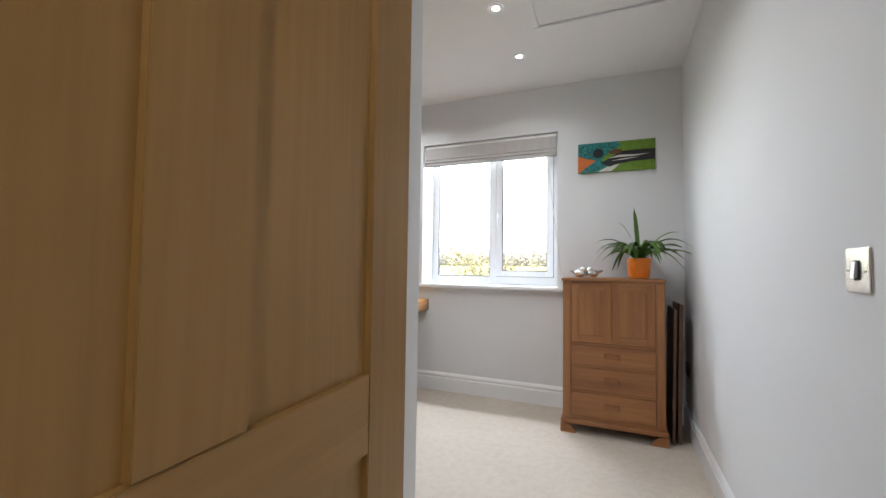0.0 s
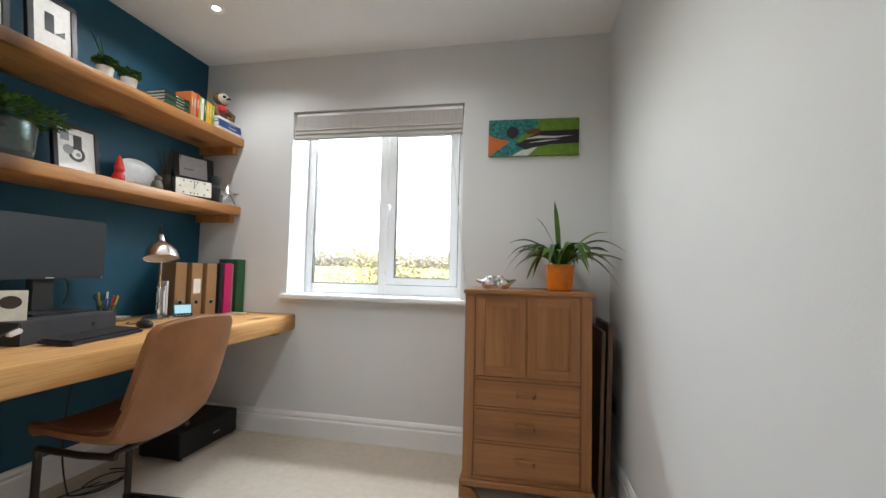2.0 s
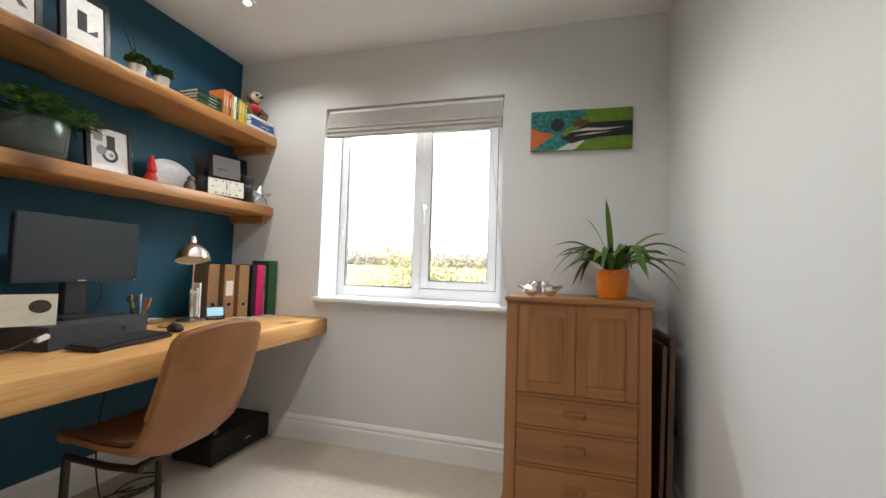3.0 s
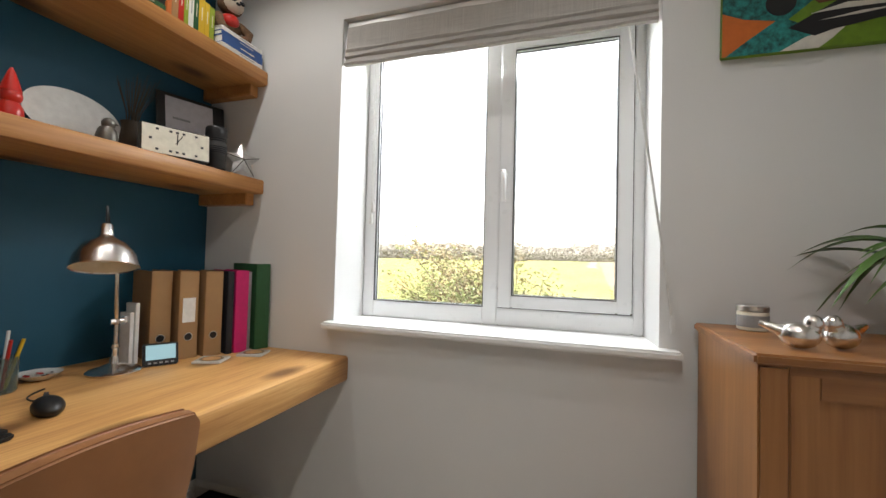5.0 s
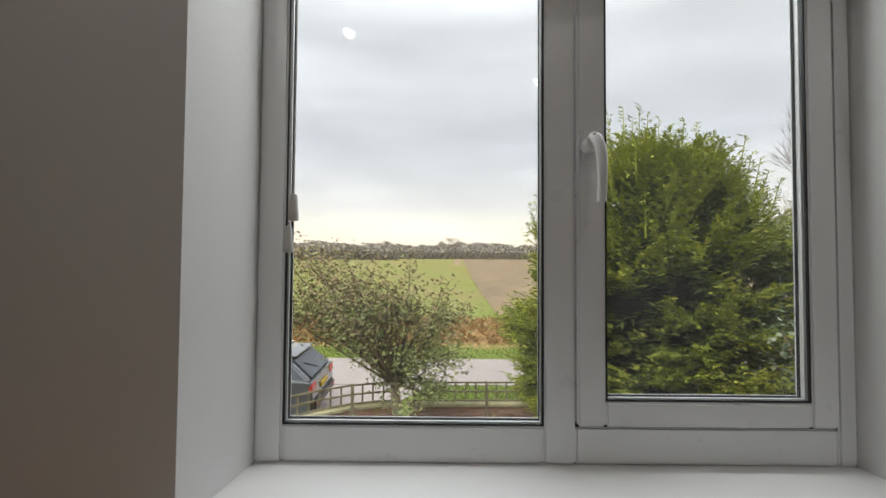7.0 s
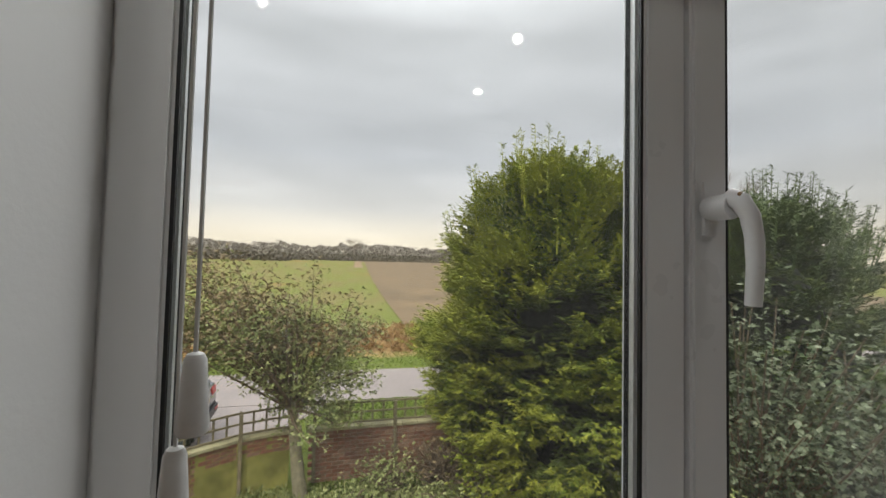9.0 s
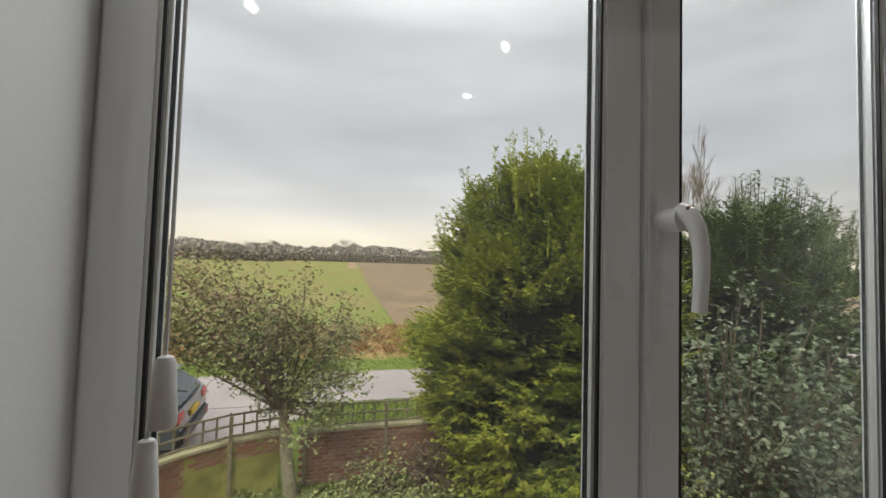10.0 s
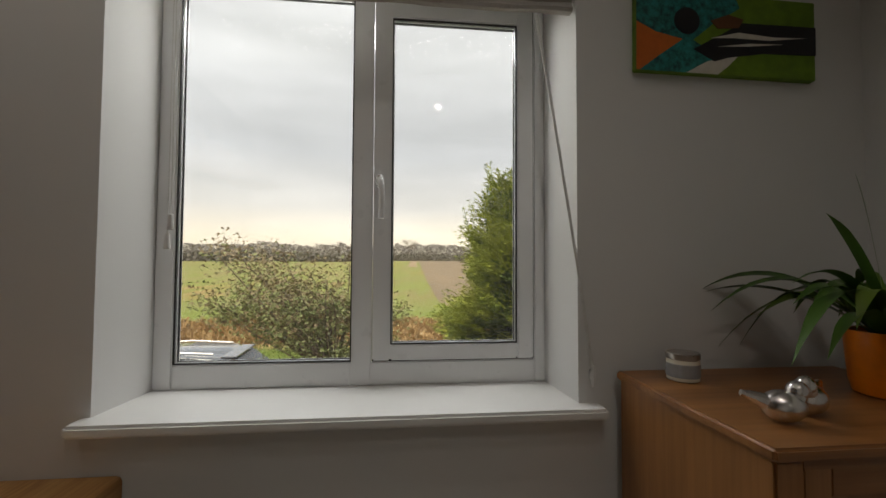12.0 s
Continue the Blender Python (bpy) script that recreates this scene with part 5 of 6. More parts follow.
# ---- chair ----
def chair():
    c = thing("desk_chair", pose(-1.228, 1.495, 0, 0, 0, 3), "tan leather bucket chair on a dark cantilever frame", "chair")
    # shell profile along x (front at -x): seat then back; columns across y
    prof = [(-0.250, 0.425), (-0.235, 0.438), (-0.16, 0.428), (-0.05, 0.412), (0.05, 0.405), (0.115, 0.416), (0.160, 0.458), (0.190, 0.535), (0.212, 0.630), (0.228, 0.725), (0.240, 0.818), (0.246, 0.866)]
    n = 16

    def sheet(off, mat_name, rows, label, mat):
        bm = B()
        grid = []
        for k, (x, z) in enumerate(prof):
            if not rows[0] <= k <= rows[1]:
                continue
            j0, j1 = max(0, k - 1), min(len(prof) - 1, k + 1)
            tx, tz = prof[j1][0] - prof[j0][0], prof[j1][1] - prof[j0][1]
            L = math.hypot(tx, tz)
            nx, nz = -tz / L, tx / L
            t = k / (len(prof) - 1)
            hw = 0.215 + 0.012 * math.sin(math.pi * t) - (0.018 if k in (0,) else 0) - (0.028 if k == len(prof) - 1 else 0.008 if k == len(prof) - 2 else 0)
            line = []
            for i in range(n + 1):
                u = -1 + 2 * i / n
                curl = 0.055 * abs(u) ** 3 * (0.35 + 0.65 * math.sin(math.pi * min(1, max(0, t * 1.1)))) 
                if k >= len(prof) - 1:
                    curl *= 0.8
                dip = -0.022 * (u * u) if k == len(prof) - 1 else 0
                line.append((Vector((x + nx * (curl + off), u * hw, z + nz * (curl + off) + dip))))
            grid.append(line)
        return grid

    def solid(name, rows, o0, o1, mat, label=""):
        a, b = sheet(o0, name, rows, label, mat), sheet(o1, name, rows, label, mat)
        bm = B()
        va = [[bm.verts.new(p) for p in line] for line in a]
        vb = [[bm.verts.new(p) for p in line] for line in b]
        r, q = len(va), n + 1
        for i in range(r - 1):
            for k in range(q - 1):
                bm.faces.new((va[i][k], va[i][k + 1], va[i + 1][k + 1], va[i + 1][k]))
                bm.faces.new((vb[i][k], vb[i + 1][k], vb[i + 1][k + 1], vb[i][k + 1]))
        for i in range(r - 1):
            for k in (0, q - 1):
                bm.faces.new((va[i][k], va[i + 1][k], vb[i + 1][k], vb[i][k]))
        for k in range(q - 1):
            for i in (0, r - 1):
                bm.faces.new((va[i][k], va[i][k + 1], vb[i][k + 1], vb[i][k]))
        bmesh.ops.recalc_face_normals(bm, faces=bm.faces)
        ed = [e for e in bm.edges if len(e.link_faces) == 2 and e.calc_face_angle(0) > 1.0]
        bmesh.ops.bevel(bm, geom=ed, offset=0.007, segments=3, affect="EDGES", clamp_overlap=True)
        return part(name, bm, mat, c, label, None, True)

    solid("shell", (0, len(prof) - 1), -0.024, 0.0, M_LEATHER, "tan leather outer shell")
    solid("seat_pad", (0, 6), 0.001, 0.018, M_SEATLEATHER, "darker worn leather seat pad")
    solid("back_pad", (7, len(prof) - 1), 0.001, 0.012, M_LEATHER)
    for s in (-1, 1):
        part("leg", tube(B(), [(-0.225, s * 0.19, 0.385), (-0.225, s * 0.192, 0.20), (-0.225, s * 0.195, 0.018)], 0.0135, 12), M_GUNMETAL, c)
        part("seat_rail", tube(B(), [(-0.225, s * 0.19, 0.380), (-0.05, s * 0.185, 0.368), (0.08, s * 0.17, 0.366)], 0.0125, 12), M_GUNMETAL, c)
        part("floor_runner", box(B(), -0.239, 0.225, s * 0.195 - 0.0135, s * 0.195 + 0.0135, 0, 0.022, 0.004), M_GUNMETAL, c)
    part("rear_bar", box(B(), 0.2255, 0.252, -0.2085, 0.2085, 0, 0.022, 0.004), M_GUNMETAL, c)
    part("seat_bar", tube(B(), [(0.05, -0.17, 0.366), (0.05, 0.17, 0.366)], 0.0115, 10), M_GUNMETAL, c)


chair()

# ---- under the desk ----
s = thing("subwoofer_box", pose(-1.605, 2.236, 0, 0, 0, 0), "black flat speaker box on the carpet", "speaker")
part("cabinet", box(B(), -0.17, 0.095, -0.225, 0.225, 0.008, 0.150, 0.006), M_BLACKMATT, s)
part("badge", box(B(), 0.0952, 0.0962, 0.02, 0.07, 0.062, 0.068), M_STEEL, s)
for x in (-0.15, 0.075):
    for y in (-0.2, 0.2):
        part("foot", lathe(B(), [(0.012, 0), (0.012, 0.0085)], 14, Matrix.Translation((x, y, 0))), M_BLACK, s)
for y, z in ((1.735, 0.575), (1.02, 0.30)):
    p = thing("power_socket", pose(XL + 0.001, y, z), "metal double socket with black plugs under the desk", "wall socket", "sockets under the desk")
    part("faceplate", box(B(), 0, 0.007, -0.073, 0.073, -0.043, 0.043, 0.002), M_STEEL, p)
    for k in (-0.034, 0.034):
        part("plug", box(B(), 0.0072, 0.038, k - 0.024, k + 0.024, -0.030, 0.020, 0.006), M_BLACK, p)


def loose_cable(name, pts, r, label):
    bm = B()
    for a, b, c in pts:
        tube(bm, curve_pts(a, b, c, 14), r, 8)
    tagged(part(name, bm, M_BLACKCABLE, None, "", None, True), label, "cable", "cables under the desk")


loose_cable("loose_cable", [((-1.862, 1.735, 0.55), (-1.80, 1.60, 0.25), (-1.72, 1.62, 0.006)), ((-1.72, 1.62, 0.006), (-1.60, 1.65, 0.004), (-1.63, 1.80, 0.005)), ((-1.63, 1.80, 0.005), (-1.68, 1.93, 0.006), (-1.78, 1.86, 0.006))], 0.0035, "loose black cable coiled on the carpet")
loose_cable("loose_cable", [((-1.82, 1.02, 0.28), (-1.70, 1.10, 0.05), (-1.76, 1.25, 0.006)), ((-1.76, 1.25, 0.006), (-1.80, 1.45, 0.005), (-1.70, 1.75, 0.006))], 0.003, "thin black cable trailing along the skirting")
loose_cable("loose_cable", [((-1.70, 1.62, 0.006), (-1.60, 1.72, 0.005), (-1.66, 1.86, 0.012)), ((-1.66, 1.86, 0.012), (-1.78, 1.82, 0.014), (-1.72, 1.68, 0.012)), ((-1.72, 1.68, 0.012), (-1.64, 1.70, 0.012), (-1.62, 1.84, 0.009))], 0.0032, "tangle of black cable on the carpet")


# ---- outdoors ----
INDOORS = set(bpy.data.objects)
GZ = -2.70                                 # garden and road level


def ground_material():
    """Lawn, road verge and fields; the bands lie at their places in the plan."""
    m, n, l, b = shader("grass_and_fields", 0.95, 0.0, 0.1)
    co = n.new("ShaderNodeTexCoord")
    sep = n.new("ShaderNodeSeparateXYZ")
    l.new(co.outputs["Object"], sep.inputs[0])
    v = coords(n, l)
    wob = tex(n, l, v, 0.35, 4)
    y = n.new("ShaderNodeMath")
    y.operation = "MULTIPLY_ADD"
    l.new(wob, y.inputs[0])
    y.inputs[1].default_value = 1.6
    l.new(sep.outputs["Y"], y.inputs[2])
    mr = n.new("ShaderNodeMapRange")
    mr.inputs["From Min"].default_value, mr.inputs["From Max"].default_value = 0.0, 60.0
    l.new(y.outputs[0], mr.inputs["Value"])
    soil, lawn, dry, green = (0.075, 0.052, 0.033), (0.16, 0.205, 0.045), (0.42, 0.29, 0.14), (0.205, 0.240, 0.062)
    band = ramp(n, l, mr.outputs[0], [(0.176, soil), (0.184, lawn), (0.352, lawn), (0.362, dry), (0.465, dry), (0.49, green), (1.0, green)])
    # the field: patches of green, bare ochre and brown
    f1 = tex(n, l, coords(n, l, (0.10, 0.018, 1)), 1.0, 6, 0.6)
    field = ramp(n, l, f1, [(0.32, (0.33, 0.22, 0.095)), (0.43, (0.205, 0.240, 0.062)), (0.52, (0.27, 0.23, 0.10)), (0.62, (0.205, 0.240, 0.062)), (0.72, (0.36, 0.25, 0.11))])
    far = n.new("ShaderNodeMapRange")
    far.inputs["From Min"].default_value, far.inputs["From Max"].default_value = 34.0, 48.0
    l.new(y.outputs[0], far.inputs["Value"])
    c = blend(n, l, far.outputs[0], band, field)
    fine = tex(n, l, v, 9, 6, 0.7)
    c = blend(n, l, 0.32, c, ramp(n, l, fine, [(0.25, (0.03, 0.035, 0.012)), (0.75, (0.42, 0.38, 0.20))]), "OVERLAY")
    l.new(c, b.inputs["Base Color"])
    bump(n, l, b, fine, 0.7, 0.08)
    return m


def ground_z(y):
    if y < 40:
        return GZ
    t = min(1.0, (y - 40) / 190)
    return GZ + 5.2 * t * t * (3 - 2 * t) + max(0, y - 230) * 0.004


bm = B()
ys = [2.83, 6, 9, 12, 15, 18, 21, 25, 30, 35, 40, 50, 60, 75, 90, 110, 130, 150, 175, 200, 230, 300, 500, 900, 1600, 3000]
xs = [-3000, -900, -400, -200, -110, -60, -30, -15, -6, 0, 6, 15, 30, 60, 110, 200, 400, 900, 3000]
gv = [[bm.verts.new((x, y, ground_z(y))) for x in xs] for y in ys]
for a, b in zip(gv, gv[1:]):
    for i in range(len(xs) - 1):
        bm.faces.new((a[i], a[i + 1], b[i + 1], b[i]))
back = [bm.verts.new((x, -3000, GZ)) for x in xs]
for i in range(len(xs) - 1):
    bm.faces.new((back[i], back[i + 1], gv[0][i + 1], gv[0][i]))
tagged(part("ground", bm, ground_material()), "winter grass, verge and open fields", "ground", "", "structure")

M_ROAD = paint("worn_asphalt", (0.285, 0.245, 0.232), 0.9, 0.10, 0.6, 40, 0.5)
bm = B()
box(bm, -300, 300, 14.9, 18.35, GZ - 0.1, GZ + 0.02)
tagged(part("road", bm, M_ROAD), "narrow pinkish-grey asphalt lane", "road", "", "structure")
bm = B()
prism(bm, [(-9.5, 10.8), (-4.6, 11.0), (-3.2, 11.7), (-2.2, 13.2), (-1.2, 14.88), (-12, 14.88)], GZ, GZ + 0.012)
tagged(part("driveway", bm, M_ROAD), "asphalt driveway mouth beside the lane", "driveway", "", "structure")

# brick and moss
M_BRICK, n_, l_, b_ = shader("old_red_brick", 0.9)
inf = n_.new("ShaderNodeObjectInfo")
cc = ramp(n_, l_, inf.outputs["Random"], [(0.0, (0.22, 0.09, 0.06)), (0.35, (0.32, 0.135, 0.085)), (0.7, (0.27, 0.15, 0.10)), (1.0, (0.42, 0.25, 0.17))])
st = tex(n_, l_, coords(n_, l_), 9, 5)
cc = blend(n_, l_, ramp(n_, l_, st, [(0.5, (0, 0, 0)), (0.75, (0.8, 0.8, 0.8))]), cc, (0.10, 0.10, 0.05))
l_.new(cc, b_.inputs["Base Color"])
bump(n_, l_, b_, tex(n_, l_, coords(n_, l_), 60, 4), 0.5, 0.01)
M_MORTAR = paint("lime_mortar", (0.32, 0.27, 0.21), 0.95, 0.25, 6, 60, 0.5)
M_COPING = paint("mossy_stone_coping", (0.40, 0.37, 0.22), 0.95, 0.35, 3, 30, 0.6)
M_MOSS = paint("moss_on_render", (0.27, 0.26, 0.07), 0.95, 0.5, 2.5, 30, 0.7)
M_FENCE = paint("weathered_green_timber", (0.23, 0.195, 0.12), 0.85, 0.3, 12, 80, 0.3)
WT = -1.70                                 # top of the garden wall


def along(path, step):
    """Places and headings at even steps along a line of points."""
    pts = [Vector((*p, 0)) for p in path]
    out, rest = [], 0.0
    for a, b in zip(pts, pts[1:]):
        L = (b - a).length
        d = (b - a) / L
        s = rest
        while s < L:
            out.append((a + d * s, math.atan2(d.y, d.x)))
            s += step
        rest = s - L
    return out


curve_path = [(-4.9, 8.2), (-4.4, 8.75), (-3.85, 9.35), (-3.3, 9.85), (-2.75, 10.2), (-2.2, 10.4), (-1.75, 10.47)]
line_path = [(-1.45, 10.46), (9.0, 10.75)]
brick_mesh = bpy.data.meshes.new("brick")
t_bm = box(B(), -0.105, 0.105, -0.05, 0.05, -0.031, 0.031, 0.004, 1)
t_bm.to_mesh(brick_mesh)
t_bm.free()
brick_mesh.materials.append(M_BRICK)


def garden_wall(name, path, label, brick_rows, mossy):
    w = thing(name, pose(0, 0, 0), label, "wall", "", "structure")
    bm = B()
    for (p, a), (q, c) in zip(along(path, 0.24), along(path, 0.24)[1:]):
        n = Vector((-math.sin(a), math.cos(a), 0)) * 0.092
        n2 = Vector((-math.sin(c), math.cos(c), 0)) * 0.092
        f = [bm.verts.new((v.x, v.y, z)) for v, z in ((p - n, GZ - 0.2), (q - n2, GZ - 0.2), (q + n2, GZ - 0.2), (p + n, GZ - 0.2), (p - n, WT - 0.06), (q - n2, WT - 0.06), (q + n2, WT - 0.06), (p + n, WT - 0.06))]
        for k in ((0, 1, 5, 4), (2, 3, 7, 6), (4, 5, 6, 7)):
            bm.faces.new([f[i] for i in k])
    part("core", bm, M_MOSS if mossy else M_MORTAR, w)
    for p, a in along(path, 0.30):
        part("coping_stone", box(B(), -0.148, 0.148, -0.13, 0.13, -0.06, 0.0, 0.008, 1, pose(p.x, p.y, WT, 0, 0, math.degrees(a))), M_COPING, w)
    made = 0
    for r in range(brick_rows):
        for i, (p, a) in enumerate(along(path, 0.222)):
            if made >= 290 or p.x > 2.6 or (mossy and (r > 3 + 5 * abs(noise.noise(Vector((p.x * 0.9, r * 0.3, 0)))) + (4 if p.x < -3.3 else 0))):
                continue
            s = p + Vector((math.cos(a), math.sin(a), 0)) * (0.111 * (r % 2))
            ob = new("brick", brick_mesh)
            ob.parent = w
            ob.matrix_basis = pose(s.x + math.sin(a) * 0.05, s.y - math.cos(a) * 0.05, WT - 0.098 - 0.072 * r, random.uniform(-1, 1), 0, math.degrees(a) + random.uniform(-1, 1))
            made += 1
    return w


garden_wall("garden_wall_1", line_path, "old red brick garden wall with a stone coping", 13, False)
garden_wall("garden_wall_2", curve_path, "curved garden wall, mossy render over brick", 12, True)


def trellis(name, path, label):
    f = thing(name, pose(path[0][0], path[0][1], WT), label, "fence")
    o = Vector((path[0][0], path[0][1], 0))
    for a, b in zip(path, path[1:]):
        d = Vector((b[0] - a[0], b[1] - a[1], 0))
        ang, L = math.degrees(math.atan2(d.y, d.x)), d.length
        for z in (0.015, 0.20, 0.385):
            part("rail", box(B(), 0, L, -0.012, 0.012, z, z + 0.035, 0.002, 1, pose(a[0] - o.x, a[1] - o.y, 0, 0, 0, ang)), M_FENCE, f)
    for i, (p, a) in enumerate(along(path, 0.215)):
        tall = 0.42 if i % 7 else 0.44
        part("upright", box(B(), -0.017, 0.017, 0.013, 0.033, 0.0, tall, 0.002, 1, pose(p.x - o.x, p.y - o.y, 0, 0, 0, math.degrees(a))), M_FENCE, f)
    for i, (p, a) in enumerate(along(path, 1.5)):
        part("post", box(B(), -0.03, 0.03, -0.16, -0.115, -0.95, 0.43, 0.004, 1, pose(p.x - o.x, p.y - o.y, 0, 0, 0, math.degrees(a))), M_FENCE, f)


trellis("trellis_fence", [(-1.45, 10.46), (5.2, 10.64)], "low weathered timber trellis along the brick wall")
trellis("trellis_fence", curve_path, "low weathered timber trellis along the curved wall")


# ---- foliage ----
def blades(name, centres, dirs, lengths, widths, mat, parent, fan=5, spread=0.6, droop=0.25, seed=0, bent=True):
    """Many small sprays of narrow blades, one mesh."""
    rng = np.random.default_rng(seed)
    N = len(centres)
    vs, fs = [], []
    up = np.array([0, 0, 1.0])
    d = dirs / np.linalg.norm(dirs, axis=1)[:, None]
    s = np.cross(d, up)
    s /= np.maximum(np.linalg.norm(s, axis=1), 1e-6)[:, None]
    u = np.cross(s, d)
    for k in range(fan):
        ang = (k - (fan - 1) / 2) / max(1, (fan - 1) / 2) * spread + rng.normal(0, 0.15, N)
        tilt = rng.normal(0, 0.35, N)
        dd = d * np.cos(ang)[:, None] + s * np.sin(ang)[:, None] + u * tilt[:, None] * 0.5
        dd /= np.linalg.norm(dd, axis=1)[:, None]
        L = (lengths * rng.uniform(0.6, 1.1, N) * (1 - 0.35 * abs(k - (fan - 1) / 2) / max(1, fan / 2)))[:, None]
        off = centres + d * (lengths * 0.12 * k)[:, None]
        side = np.cross(dd, u + 0.6 * s * rng.normal(0, 1, N)[:, None])
        side /= np.maximum(np.linalg.norm(side, axis=1), 1e-6)[:, None]
        w = (widths * rng.uniform(0.7, 1.3, N))[:, None]
        tip = off + dd * L - up * (L * droop)
        mid = off + dd * L * 0.5
        q = np.stack([off, mid + side * w, tip, mid - side * w], 1)
        vs.append(q.reshape(-1, 3))
    V = np.concatenate(vs)
    F = np.arange(len(V)).reshape(-1, 4)
    me = bpy.data.meshes.new(name)
    me.from_pydata(V.tolist(), [], F.tolist())
    me.materials.append(mat)
    ob = new(name, me)
    if parent:
        ob.parent = parent
    return ob


def conifer_material(name, dark, mid, light):
    m, n, l, b = shader(name, 0.75, 0.0, 0.2)
    g = n.new("ShaderNodeNewGeometry")
    c = ramp(n, l, g.outputs["Random Per Island"], [(0.0, dark), (0.5, mid), (1.0, light)])
    big = tex(n, l, coords(n, l), 0.9, 4)
    c = blend(n, l, ramp(n, l, big, [(0.4, (0, 0, 0)), (0.62, (0.55, 0.55, 0.55))]), c, light)
    l.new(c, b.inputs["Base Color"])
    return m


M_CONIFER = conifer_material("golden_conifer", (0.09, 0.150, 0.024), (0.23, 0.290, 0.040), (0.46, 0.465, 0.072))
# older inner sprays, darkened further: the crown's shade is in this colour
M_CONIFER_IN = conifer_material("older_shaded_conifer", (0.035, 0.068, 0.017), (0.085, 0.130, 0.028), (0.16, 0.195, 0.04))
M_CONIFER2 = conifer_material("dark_conifer", (0.04, 0.075, 0.028), (0.08, 0.125, 0.042), (0.14, 0.18, 0.055))
M_HOLLY = conifer_material("holly_leaf", (0.075, 0.115, 0.036), (0.20, 0.245, 0.075), (0.42, 0.43, 0.19))
M_HOLLYB = conifer_material("russet_leaf", (0.14, 0.105, 0.06), (0.25, 0.18, 0.10), (0.36, 0.28, 0.15))
M_IVY = conifer_material("glossy_shrub_leaf", (0.035, 0.06, 0.028), (0.085, 0.12, 0.055), (0.24, 0.27, 0.18))
M_BARK = paint("grey_green_bark", (0.28, 0.25, 0.16), 0.95, 0.3, 14, 60, 0.6)
M_TWIG = paint("brown_twig", (0.17, 0.125, 0.08), 0.95, 0.3, 14, 60, 0.3)
# shade inside the conifer crowns, given as a near-black colour
M_SHADE = plain("inner_crown_shade", (0.010, 0.014, 0.006), 1.0)


def conifer(at, r, h, count, mat, label, seed, name="conifer_tree", group="conifers", blade=0.20, low=0.02, inner_mat=None):
    """Broad conifer: lumpy egg-shaped crown of hanging sprays with upright leaders."""
    t = thing(name, pose(*at), label, "tree", group)
    inner_mat = inner_mat or mat
    part("trunk", tube(B(), [(0, 0, -0.1), (0.03, 0.02, h * 0.3), (0, 0, h * 0.85)], 0.14, 10, 0.03), M_BARK, t)
    rng = np.random.default_rng(seed)
    # boughs reach out and up from the heart; each carries small side sprays
    per = 26
    nb = count // per
    # boughs gather in tufts, so that deep gaps stay between them
    nc = max(60, nb // 5)
    cth, cz = rng.uniform(0, 2 * np.pi, nc), rng.uniform(low, 1.0, nc) ** 0.92
    cr = 1.0 - 0.15 * rng.random(nc) ** 1.3
    own = rng.integers(0, nc, nb)
    th = cth[own] + rng.normal(0, 0.075, nb)
    z = np.clip(cz[own] + rng.normal(0, 0.016, nb), low, 1.0)
    prof = np.interp(z, [0, 0.08, 0.25, 0.5, 0.7, 0.85, 0.95, 1.0], [0.62, 0.82, 0.97, 1.0, 0.86, 0.62, 0.38, 0.12])
    lump = np.array([noise.noise(Vector((math.cos(a) * 1.6, math.sin(a) * 1.6, k * 4.0 + seed))) for a, k in zip(th, z)])
    lump2 = np.array([noise.noise(Vector((math.cos(a) * 5, math.sin(a) * 5, k * 13.0 + seed))) for a, k in zip(th, z)])
    R = 1.06 * r * prof * (1 + 0.18 * lump + 0.14 * lump2) * cr[own] * (1 - 0.10 * rng.random(nb))
    tip = np.stack([R * np.cos(th), R * np.sin(th), z * h * (1 + 0.04 * lump2)], 1)
    rise = 0.10 + 0.75 * z ** 1.5 + 0.15 * rng.normal(0, 1, nb)
    out = np.stack([np.cos(th + 0.3 * rng.normal(0, 1, nb)), np.sin(th + 0.3 * rng.normal(0, 1, nb)), rise], 1)
    out /= np.linalg.norm(out, axis=1)[:, None]
    ln = (0.55 + 0.5 * rng.random(nb)) * (blade / 0.20)
    f = np.tile(np.linspace(0.0, 1.0, per), nb)
    k = np.repeat(np.arange(nb), per)
    sag = -0.10 * np.sin(f * np.pi) * ln[k]
    C = tip[k] + out[k] * ((f - 0.75) * ln[k])[:, None] + rng.normal(0, 0.022, (nb * per, 3))
    C[:, 2] += sag
    side = np.stack([-np.sin(th), np.cos(th), np.zeros(nb)], 1)[k] * np.where(np.arange(nb * per) % 2, 1.0, -1.0)[:, None]
    D = out[k] * (0.55 + 0.6 * f)[:, None] + side * (1.15 - f)[:, None] + 0.22 * rng.normal(0, 1, (nb * per, 3))
    size = blade * (0.86 - 0.45 * f) * rng.uniform(0.6, 1.4, nb * per)
    # inner half of each bough takes the colour with shade mixed in
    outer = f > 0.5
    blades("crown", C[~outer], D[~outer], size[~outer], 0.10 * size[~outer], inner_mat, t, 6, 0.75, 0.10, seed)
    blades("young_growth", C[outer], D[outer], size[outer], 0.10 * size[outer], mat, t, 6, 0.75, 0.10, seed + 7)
    # dense heart, coloured near-black as the crown's inner shade, so that gaps read dark
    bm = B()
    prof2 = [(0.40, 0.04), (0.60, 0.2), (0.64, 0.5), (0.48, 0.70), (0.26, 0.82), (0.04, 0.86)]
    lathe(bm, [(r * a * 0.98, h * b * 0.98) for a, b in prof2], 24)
    part("shade_core", bm, M_SHADE, t)
    # thin leaders above the crown
    bm = B()
    rnd = random.Random(seed)
